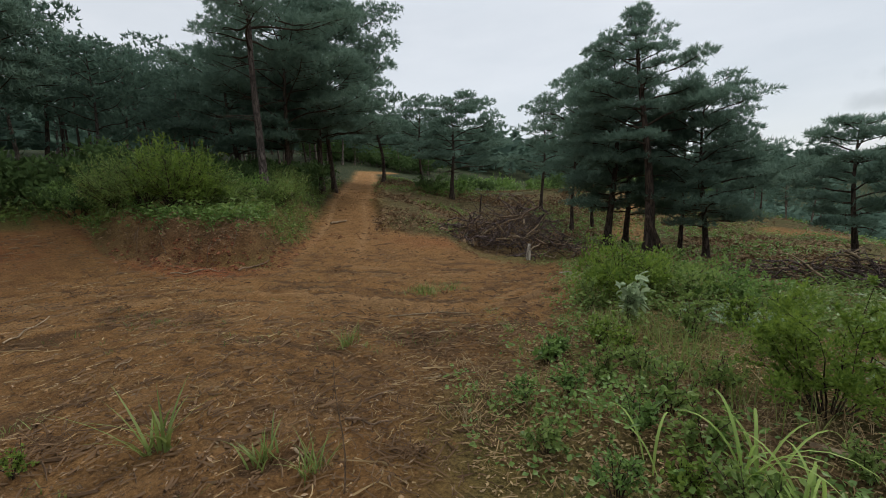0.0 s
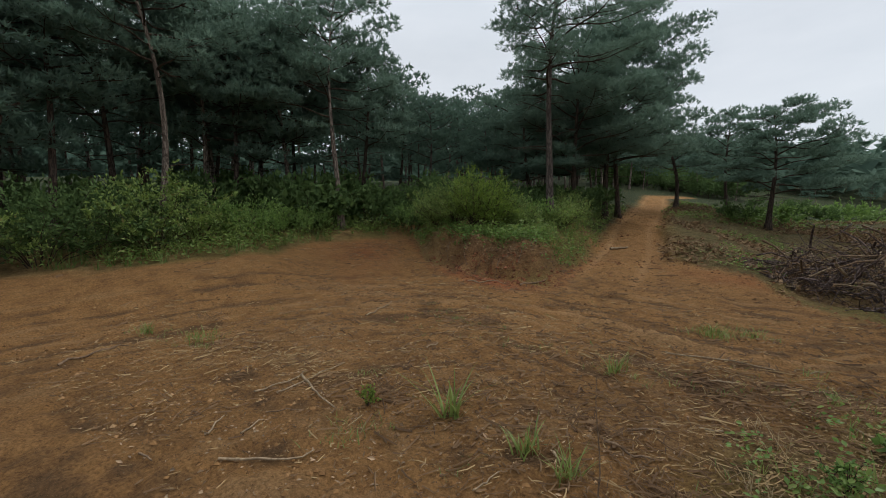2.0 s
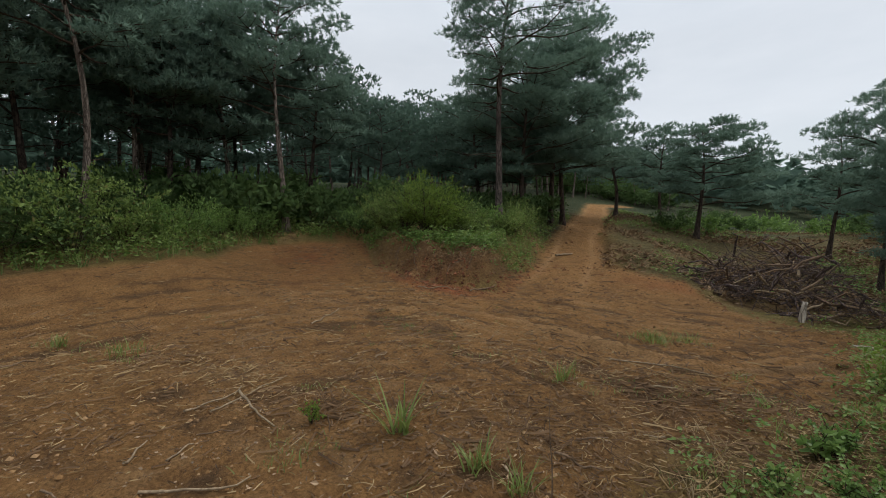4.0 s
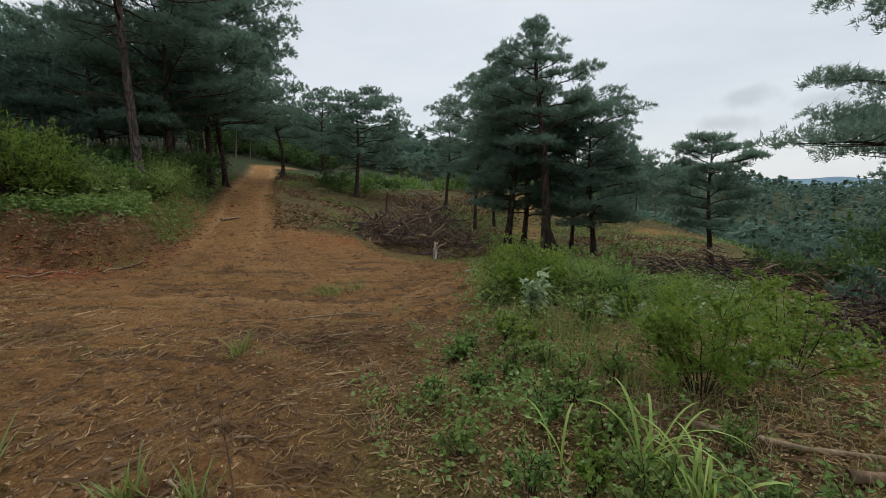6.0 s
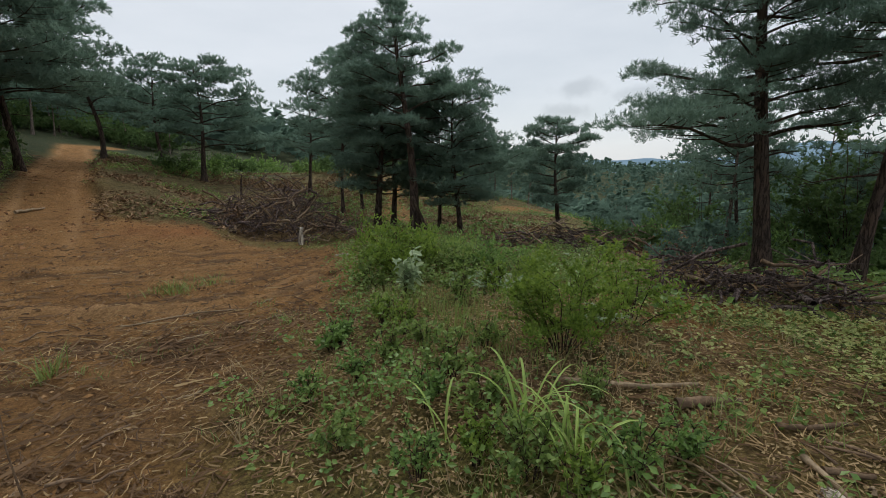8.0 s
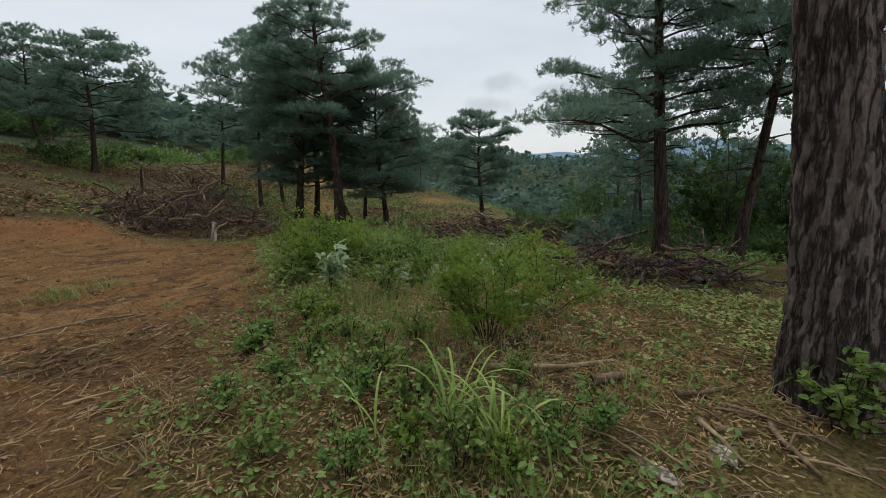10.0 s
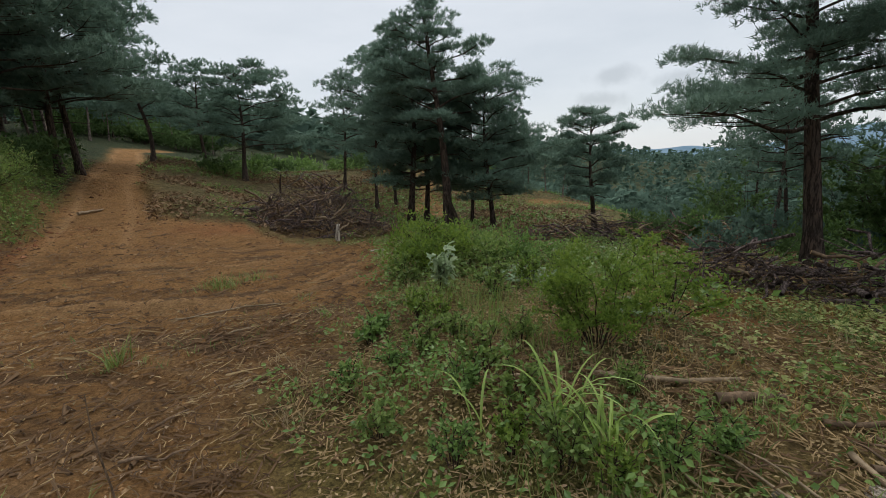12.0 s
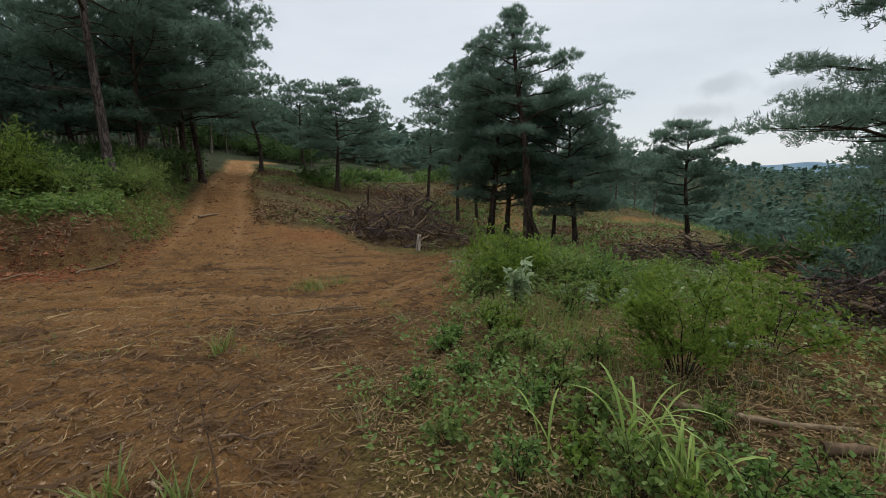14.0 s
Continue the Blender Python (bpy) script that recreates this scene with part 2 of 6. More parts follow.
def mesh_of(name, verts, faces, mat, smooth=False):
    """A mesh from numpy arrays: verts (n, 3), faces (m, 3 or 4)."""
    me = bpy.data.meshes.new(name)
    verts, faces = np.asarray(verts, np.float32), np.asarray(faces, np.int32)
    k = faces.shape[1]
    me.vertices.add(len(verts)); me.vertices.foreach_set("co", verts.ravel())
    me.loops.add(faces.size); me.loops.foreach_set("vertex_index", faces.ravel())
    me.polygons.add(len(faces))
    me.polygons.foreach_set("loop_start", np.arange(0, faces.size, k, dtype=np.int32))
    me.polygons.foreach_set("use_smooth", np.full(len(faces), smooth, dtype=bool))
    me.update(calc_edges=True)
    me.materials.append(mat)
    return me


def part(name, data, parent, label=""):
    ob = new(name, data)
    ob.parent = parent
    return tagged(ob, label)


def thing(name, m, label, category, group="", kind=""):
    ob = new(name)
    ob.matrix_world = m
    return tagged(ob, label, category, group, kind)


class Soup:
    """Collects pieces of one mesh."""
    def __init__(self):
        self.v, self.f, self.n = [], [], 0

    def add(self, v, f):
        self.v.append(np.asarray(v, float)); self.f.append(np.asarray(f) + self.n); self.n += len(v)

    def mesh(self, name, mat, smooth=False):
        return mesh_of(name, np.concatenate(self.v), np.concatenate(self.f), mat, smooth)


def unit(a):
    return a / np.maximum(np.linalg.norm(a, axis=-1, keepdims=True), 1e-9)


def tube(path, radii, sides=6, rough=0.0, g=None):
    """A tube of quads along path (k, 3), closed at its tip by a shrunken ring."""
    p, r = np.asarray(path, float), np.asarray(radii, float)
    tan = unit(np.gradient(p, axis=0))
    ref = np.where(np.abs(tan[:, 2:3]) > 0.9, [[1.0, 0, 0]], [[0, 0, 1.0]])
    u = unit(np.cross(tan, ref)); w = np.cross(tan, u)
    a = np.linspace(0, 2 * np.pi, sides, endpoint=False)
    rr = r[:, None] * np.ones(sides)
    if rough and g is not None:
        rr = rr * (1 + rough * g.normal(size=rr.shape))
    v = p[:, None] + rr[..., None] * (np.cos(a)[None, :, None] * u[:, None] + np.sin(a)[None, :, None] * w[:, None])
    k = len(p)
    i, j = np.meshgrid(np.arange(k - 1), np.arange(sides), indexing="ij")
    j2 = (j + 1) % sides
    f = np.stack([i * sides + j, i * sides + j2, (i + 1) * sides + j2, (i + 1) * sides + j], -1).reshape(-1, 4)
    caps = [[0, s, s + 1, s + 1] for s in range(1, sides - 1)] + [[(k - 1) * sides, (k - 1) * sides + s, (k - 1) * sides + s + 1, (k - 1) * sides + s + 1] for s in range(1, sides - 1)]
    return v.reshape(-1, 3), f, caps


def add_tube(soup, path, radii, sides=6, rough=0.0, g=None):
    v, f, _ = tube(path, radii, sides, rough, g)
    soup.add(v, f)


def spikes(centres, dirs, count, length, width, spread, g, up=0.0):
    """Needle tufts: count thin triangles out of each centre."""
    n = len(centres)
    d = unit(dirs[:, None] + spread * g.normal(size=(n, count, 3)) + [0, 0, up])
    ln = length * g.uniform(0.7, 1.2, (n, count, 1))
    side = unit(np.cross(d, g.normal(size=(n, count, 3)))) * width * 0.5
    c = centres[:, None] + 0.02 * g.normal(size=(n, count, 3))
    v = np.stack([c - side, c + side, c + d * ln], 2).reshape(-1, 3)
    return v, np.arange(len(v)).reshape(-1, 3)


def leaf_cards(centres, dirs, length, width, g, flat=0.5, fold=0.25, rounded=False):
    """Leaves as folded diamonds of two triangles, or rounded ones of four, each from its stalk along dirs."""
    n = len(centres)
    d = unit(np.asarray(dirs))
    up = unit(np.array([0, 0, 1.0]) * flat + g.normal(size=(n, 3)) * (1 - flat))
    s = unit(np.cross(d, up)); up = np.cross(s, d)
    ln = length * g.uniform(0.6, 1.25, (n, 1)); wd = width * g.uniform(0.7, 1.2, (n, 1)) * 0.5
    if rounded:
        tip = up * ln * -0.12
        lo, hi = centres + d * ln * 0.28, centres + d * ln * 0.72 + tip * 0.4
        v = np.stack([centres, lo + s * wd * 0.85 + up * wd * fold, hi + s * wd * 0.8 + up * wd * fold, centres + d * ln + tip, hi - s * wd * 0.8 + up * wd * fold, lo - s * wd * 0.85 + up * wd * fold], 1).reshape(-1, 3)
        b = np.arange(n)[:, None] * 6
        return v, np.concatenate([b + [0, 1, 2], b + [0, 2, 3], b + [0, 3, 4], b + [0, 4, 5]])
    mid = centres + d * ln * 0.45
    v = np.stack([centres, mid + s * wd + up * wd * fold, centres + d * ln, mid - s * wd + up * wd * fold], 1).reshape(-1, 3)
    b = np.arange(n)[:, None] * 4
    return v, np.concatenate([b + [0, 1, 2], b + [0, 2, 3]])


def blades(bases, length, width, g, lean=0.6, droop=0.6, seg=3):
    """Grass blades: arched strips that taper to a point."""
    n = len(bases)
    az = g.uniform(0, 2 * np.pi, n)
    out = np.stack([np.cos(az), np.sin(az), np.zeros(n)], 1) * (lean * g.uniform(0.2, 1.3, (n, 1)))
    ln = length * g.uniform(0.5, 1.2, (n, 1)); wd = width * g.uniform(0.7, 1.2, (n, 1))
    side = unit(np.cross(out, [0, 0, 1.0]) + 1e-6)
    ts = np.linspace(0, 1, seg + 1)
    fall = droop * g.uniform(0.4, 1.1, (n, 1))
    rows = []
    for t in ts:
        p = bases + ln * (out * (t + 0.35 * t * t) + np.array([0, 0, 1.0]) * (t - fall * t * t * 0.8))
        w = side * wd * (1 - t ** 1.6) * 0.5
        rows += [p - w, p + w]
    v = np.stack(rows, 1).reshape(-1, 3)
    k = 2 * (seg + 1)
    b = np.arange(n)[:, None] * k
    f = np.concatenate([np.concatenate([b + [2 * i, 2 * i + 1, 2 * i + 3], b + [2 * i, 2 * i + 3, 2 * i + 2]]) for i in range(seg)])
    return v, f


# ---- the lie of the land ----
def lattice(ix, iy, seed):
    h = (ix.astype(np.int64) * 374761393 + iy.astype(np.int64) * 668265263 + seed * 974634777) & 0x7FFFFFFF
    h = ((h ^ (h >> 13)) * 1274126177) & 0x7FFFFFFF
    return ((h ^ (h >> 16)) & 0xFFFF) / 65535.0


def vnoise(x, y, seed=0):
    ix, iy = np.floor(x), np.floor(y)
    fx, fy = x - ix, y - iy
    fx, fy = fx * fx * (3 - 2 * fx), fy * fy * (3 - 2 * fy)
    a, b = lattice(ix, iy, seed), lattice(ix + 1, iy, seed)
    c, d = lattice(ix, iy + 1, seed), lattice(ix + 1, iy + 1, seed)
    return (a * (1 - fx) + b * fx) * (1 - fy) + (c * (1 - fx) + d * fx) * fy - 0.5


def fbm(x, y, octaves=4, seed=0):
    s, a = 0.0, 1.0
    for k in range(octaves):
        s = s + a * vnoise(x * 2 ** k + 17.3 * k, y * 2 ** k - 9.1 * k, seed + k)
        a *= 0.5
    return s


def sstep(a, b, x):
    t = np.clip((x - a) / (b - a), 0, 1)
    return t * t * (3 - 2 * t)


def soft(x, k=1.0):
    return np.logaddexp(0, x / k) * k


def mound(x, y, az, r, high, wide, long=None):
    cx, cy = place(az, r)
    return high * np.exp(-(((x - cx) / wide) ** 2 + ((y - cy) / (long or wide)) ** 2))


def place(az, r):
    return -r * math.sin(radians(az)), r * math.cos(radians(az))


ROAD = [(-2.45, 8.0), (-2.75, 11.0), (-3.1, 14.0), (-4.1, 19.2), (-4.6, 24.0), (-5.6, 32.0), (-6.6, 38.5), (-4.8, 41.5)]
SIDE_TRACK = [(7.2, 16.5), (9.5, 22.3), (11.3, 24.5), (14.0, 26.8), (18.0, 27.0)]
RIDGE = [(-4.6, 6.9), (-3.25, 6.92), (-2.36, 6.72), (-1.52, 6.55), (-0.74, 6.0), (-0.1, 5.65), (0.66, 5.68), (1.46, 6.45)]
LANE = [(-8.6, 9.6), (-9.9, 11.4), (-11.2, 12.8), (-12.8, 14.3)]
TERRACE = [(13.0, 17.2), (15.5, 16.0), (17.8, 13.8), (19.2, 11.0)]


def road_gap(x, y, way=ROAD):
    """Signed distance from a track's middle line (right of it: plus), and how far along it."""
    best, along = np.full(np.shape(x), 1e9), np.zeros(np.shape(x))
    run = 0.0
    for (ax, ay), (bx, by) in zip(way[:-1], way[1:]):
        dx, dy = bx - ax, by - ay
        ln = math.hypot(dx, dy)
        t = np.clip(((x - ax) * dx + (y - ay) * dy) / ln ** 2, 0, 1)
        d = np.hypot(x - ax - t * dx, y - ay - t * dy)
        sgn = np.sign((x - ax) * dy - (y - ay) * dx)
        near = d < np.abs(best)
        best = np.where(near, d * np.where(sgn == 0, 1, sgn), best)
        along = np.where(near, run + t * ln, along)
        run += ln
    return best, along


# how far the trodden earth reaches, by bearing; and the sweep of the scraped lines across it
REACH_AZ = [-18, -10.7, -6.9, -2.7, -0.2, 4.3, 8, 12, 16, 18.2, 20, 22.6, 27.8, 33, 38.5, 41, 47, 53, 55, 58, 63.6, 72, 81, 110]
REACH_R = [9.4, 9.4, 9.6, 11.1, 12.6, 12.8, 13.2, 13.0, 12.3, 11.6, 10.2, 9.7, 9.6, 10.0, 11.2, 13.8, 14.5, 13.8, 12.8, 11.8, 11.2, 11.3, 11.6, 11.0]
SWEEP_AZ = [-20, -12.7, -6.6, 1, 7, 13, 19, 25, 33.7, 50, 80]
SWEEP_R = [7.5, 6.6, 5.72, 5.65, 6.05, 6.72, 7.12, 7.65, 8.3, 8.8, 9.0]


def toe_gap(x, y):
    """Metres beyond the edge of the trodden earth, seen from its middle."""
    return np.hypot(x, y) - np.interp(np.degrees(np.arctan2(-x, y)), REACH_AZ, REACH_R)


def scrape(x, y):
    """Long shallow scrapes that follow the sweep of the turning vehicles, -1 to 1."""
    az = np.degrees(np.arctan2(-x, y))
    w, run = np.hypot(x, y) - np.interp(az, SWEEP_AZ, SWEEP_R), np.radians(az) * 7.0
    far = sstep(-5.5, -2.5, w)
    fine = fbm(run * 0.9, w * 5.5 + run * 0.6, 4, 81) * far + fbm(x * 2.2 + y, y * 2.6 - x, 4, 82) * (1 - far)
    return np.clip(1.6 * fine, -1, 1) * (1 - 0.75 * sstep(9.0, 11.0, np.hypot(x, y)))


def masks(x, y):
    """bare: trodden earth; red: freshly cut bank; green: mossy ground; track: wheel marks; wood: dark litter with
    painted shade.
    """
    r = np.hypot(x, y)
    az = np.degrees(np.arctan2(-x, y))
    edge = np.interp(y, [-6, 2.4, 3.0, 4.0, 4.5, 5.0, 5.7, 6.9, 9.0, 10.5, 12], [0.1, 0.22, 0.25, 0.48, 1.0, 1.38, 1.9, 2.27, 2.9, 2.6, 1.2])
    wob = 0.55 * fbm(x * 0.8, y * 0.8, 4, 3)
    over = toe_gap(x, y)
    bare = sstep(-0.45, 0.55, edge - x + wob) * sstep(-0.4, 0.4, wob - over)
    gap, along = road_gap(x, y)
    wide = 1.08 - 0.009 * along + 0.3 * fbm(x * 0.5, y * 0.5, 3, 8)
    lane = sstep(0.35, -0.25, np.abs(gap) - wide) * (along < 42)
    far_lane = sstep(0.3, -0.3, np.abs(road_gap(x, y, SIDE_TRACK)[0]) - 0.75 - 0.6 * fbm(x * 0.4, y * 0.4, 3, 9))
    terrace = sstep(0.35, -0.15, np.abs(road_gap(x, y, TERRACE)[0]) - 0.22 - 0.6 * fbm(x * 0.5, y * 0.5, 3, 10))
    side_lane = sstep(0.4, -0.2, np.abs(road_gap(x, y, LANE)[0]) - 0.5 - 0.5 * fbm(x * 0.8, y * 0.8, 3, 15))
    bare = np.maximum(bare, 0.75 * side_lane)
    bare = np.clip(np.maximum(np.maximum(bare, lane), np.maximum(0.7 * far_lane, 0.75 * terrace)), 0, 1)
    vine_soil = 0.85 * np.exp(-((x - 4.6) / 1.3) ** 2 - ((y - 2.7) / 0.85) ** 2)
    bare = np.clip(np.maximum(bare, vine_soil * (fbm(x * 2, y * 2, 3, 4) > -0.15)), 0, 1)
    red = 0.9 * np.exp(-((az - 30) / 8.5) ** 2 - ((over + 0.1) / 0.55) ** 2) + 0.35 * np.exp(-((x + 0.2) / 1.2) ** 2 - ((y - 12.0) / 0.8) ** 2) + 0.40 * np.exp(-((az - 47) / 5.0) ** 2 - ((r - 12.3) / 2.2) ** 2) + 0.5 * vine_soil
    red = np.clip(red * (1 + 0.8 * fbm(x * 1.7, y * 1.7, 4, 21)), 0, 1)
    green = np.clip(0.55 + 1.3 * fbm(x * 0.7, y * 0.7, 4, 31), 0, 1)
    green = green * np.where((x < 7) & (y > 11) & (gap > 0) & (y < 30), 0.45, 1)
    ruts = (0.75 * np.exp(-((gap + 0.66) / 0.10) ** 2) + 0.6 * np.exp(-((gap - 0.58) / 0.12) ** 2)) * sstep(0, 3, along) * (0.8 + 0.8 * fbm(x * 1.5, y * 0.5, 3, 24))
    sweep = np.exp(-(road_gap(x, y, RIDGE)[0] / 0.07) ** 2) * (0.72 + 0.8 * fbm(x * 2, y * 2, 3, 22))
    track = np.clip(ruts + 0.95 * sweep, 0, 1) * bare
    # floor of the woods: litter, with the trees' shade put into its colour
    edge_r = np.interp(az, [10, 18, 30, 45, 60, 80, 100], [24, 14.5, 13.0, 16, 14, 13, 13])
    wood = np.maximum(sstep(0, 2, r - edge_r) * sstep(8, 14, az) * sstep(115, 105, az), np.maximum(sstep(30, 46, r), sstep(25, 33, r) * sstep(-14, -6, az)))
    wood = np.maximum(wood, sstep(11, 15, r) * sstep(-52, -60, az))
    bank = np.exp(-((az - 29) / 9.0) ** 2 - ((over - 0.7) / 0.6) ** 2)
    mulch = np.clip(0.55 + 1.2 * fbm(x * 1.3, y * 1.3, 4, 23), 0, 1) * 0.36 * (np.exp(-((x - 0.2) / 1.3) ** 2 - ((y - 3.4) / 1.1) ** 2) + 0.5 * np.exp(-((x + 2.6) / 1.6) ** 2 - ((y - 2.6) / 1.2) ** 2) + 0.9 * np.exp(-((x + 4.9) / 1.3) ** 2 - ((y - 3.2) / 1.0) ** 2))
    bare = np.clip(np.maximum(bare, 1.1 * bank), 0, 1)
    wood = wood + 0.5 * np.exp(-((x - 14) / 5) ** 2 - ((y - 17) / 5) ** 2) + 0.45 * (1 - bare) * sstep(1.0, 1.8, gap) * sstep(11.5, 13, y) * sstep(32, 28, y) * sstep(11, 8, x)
    # ground colour darkened under the bright bush, as painted shade
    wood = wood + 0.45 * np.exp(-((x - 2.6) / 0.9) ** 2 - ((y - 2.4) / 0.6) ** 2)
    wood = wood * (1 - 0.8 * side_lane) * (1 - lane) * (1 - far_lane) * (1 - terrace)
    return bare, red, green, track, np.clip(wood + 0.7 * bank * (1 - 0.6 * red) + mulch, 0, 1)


def height(x, y, detail=True):
    x, y = np.asarray(x, float), np.asarray(y, float)
    r = np.hypot(x, y)
    az = np.degrees(np.arctan2(-x, y))
    up = (-x + y) * math.sqrt(0.5)
    down = x * math.sin(radians(70)) + y * math.cos(radians(70))
    steep = x * math.sin(radians(100)) + y * math.cos(radians(100))
    z = 0.165 * soft(up - 7.8, 0.8)
    z = np.where(z > 6, 6 + (z - 6) * 0.25, z)
    z = z - 0.105 * soft(down - 4.2, 0.8) + 0.08 * soft(down - 34, 5)
    z = z - 0.33 * soft(steep - 12.5, 1.2) + 0.325 * soft(steep - 34, 4)
    z = z + mound(x, y, -27, 31, 2.9, 8.0) + mound(x, y, -43, 23, 0.7, 5.0)
    # the cut bank beside the track, and the heaped edge of the clearing
    gap, along = road_gap(x, y)
    bank = sstep(0.0, 1.15, toe_gap(x, y)) * sstep(14, 19, az) * sstep(40, 36, az) * sstep(24, 16, r)
    z = z + 0.66 * bank * sstep(0.95, 1.7, -gap)
    z = z + 0.35 * sstep(8.5, 10.5, r) * sstep(50, 62, az) * sstep(120, 100, az) * sstep(22, 14, r)
    z = z - 0.10 * np.exp(-(gap / 1.6) ** 2) * sstep(2, 6, along)
    z = z + 0.30 * sstep(0.95, 1.30, gap + 0.25 * fbm(x * 1.4, y * 1.4, 3, 28)) * sstep(5.5, 2.5, gap) * sstep(4.5, 6.5, along) * sstep(34, 22, along)
    # far hills
    hills = sstep(90, 320, r) * (16.0 + 10 * fbm(x / 160.0, y / 160.0, 4, 55)) * (0.45 + 0.55 * sstep(-75, -25, az) * sstep(120, 60, az))
    hills = hills + sstep(40, 110, r) * 4.0 * sstep(-48, -20, az) * sstep(60, 30, az)
    hills = hills + np.interp(az, [-110, -75, -67, -57, -51, -47, -38, -30], [2.0, 1.5, 2.5, 2.0, 1.0, 7.5, 6.0, 1.0]) * sstep(120, 300, r) * sstep(-25, -32, az)
    z = z + hills - sstep(500, 2200, r) * 16
    z = z + 0.30 * fbm(x * 0.16, y * 0.16, 3, 11) * sstep(4, 14, r)
    if detail:
        bare, red, green, track, floor = masks(x, y)
        near = sstep(40, 12, r)
        z = z + near * (0.07 * fbm(x * 0.8, y * 0.8, 4, 12) + 0.028 * fbm(x * 3.1, y * 3.1, 4, 13))
        z = z + near * red * 0.14 * fbm(x * 4.2, y * 4.2, 4, 14)
        face = np.exp(-((az - 29) / 9.0) ** 2 - ((toe_gap(x, y) - 0.6) / 0.7) ** 2)
        z = z + face * (0.36 * fbm(x * 1.6, y * 1.6, 5, 18) + 0.10 * fbm(x * 7, y * 7, 3, 19))
        z = z - 0.05 * track * (r > 8.2) + 0.045 * track * (r <= 8.2)
        z = z - 0.05 * np.exp(-((road_gap(x, y, RIDGE)[0] - 0.2) / 0.12) ** 2) * bare
        z = z + near * bare * (0.018 * scrape(x, y) + 0.045 * np.abs(fbm(x * 4.1 + y, y * 4.1 - x, 4, 29)))
        z = z + near * bare * 0.026 * (vnoise(x * 11, y * 11, 26) + 0.8 * vnoise(x * 23, y * 23, 27)) * sstep(12, 7, r)
    return z


ZERO = float(height(0.0, 0.0))


def ground_z(x, y):
    return height(x, y) - ZERO


def spot(az, r):
    x, y = place(az, r)
    return x, y, float(ground_z(x, y))


def build_ground():
    view = np.concatenate([np.linspace(-95, 95, 540), np.linspace(95, 265, 40)[1:-1]])
    rings = np.concatenate([[0.25], np.geomspace(0.8, 14, 270), np.geomspace(14, 60, 75)[1:], np.geomspace(60, 3200, 40)[1:]])
    a, r = np.meshgrid(np.radians(view), rings, indexing="xy")
    x, y = -r * np.sin(a), r * np.cos(a)
    z = ground_z(x, y)
    n, k = x.shape
    v = np.stack([x, y, z], -1).reshape(-1, 3)
    i, j = np.meshgrid(np.arange(n - 1), np.arange(k), indexing="ij")
    j2 = (j + 1) % k
    f = np.stack([i * k + j, (i + 1) * k + j, (i + 1) * k + j2, i * k + j2], -1).reshape(-1, 4)
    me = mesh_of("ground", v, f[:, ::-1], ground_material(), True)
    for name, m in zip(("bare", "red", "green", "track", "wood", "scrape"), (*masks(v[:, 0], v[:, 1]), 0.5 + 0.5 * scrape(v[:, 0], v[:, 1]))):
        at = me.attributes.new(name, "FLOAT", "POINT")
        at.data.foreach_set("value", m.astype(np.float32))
    ob = new("ground", me)
    tagged(ob, "reddish-brown earth clearing with a dirt track up a wooded slope", "ground", kind="structure")
    # the small disc under the camera
    c = mesh_of("ground_middle", np.concatenate([v[:k], [[0, 0, 0.0]]]), np.stack([np.arange(k), np.full(k, k), (np.arange(k) + 1) % k], 1)[:, ::-1], me.materials[0])
    tagged(new("ground_middle", c), "reddish-brown trodden earth with bits of bark", "ground", kind="structure")


build_ground()


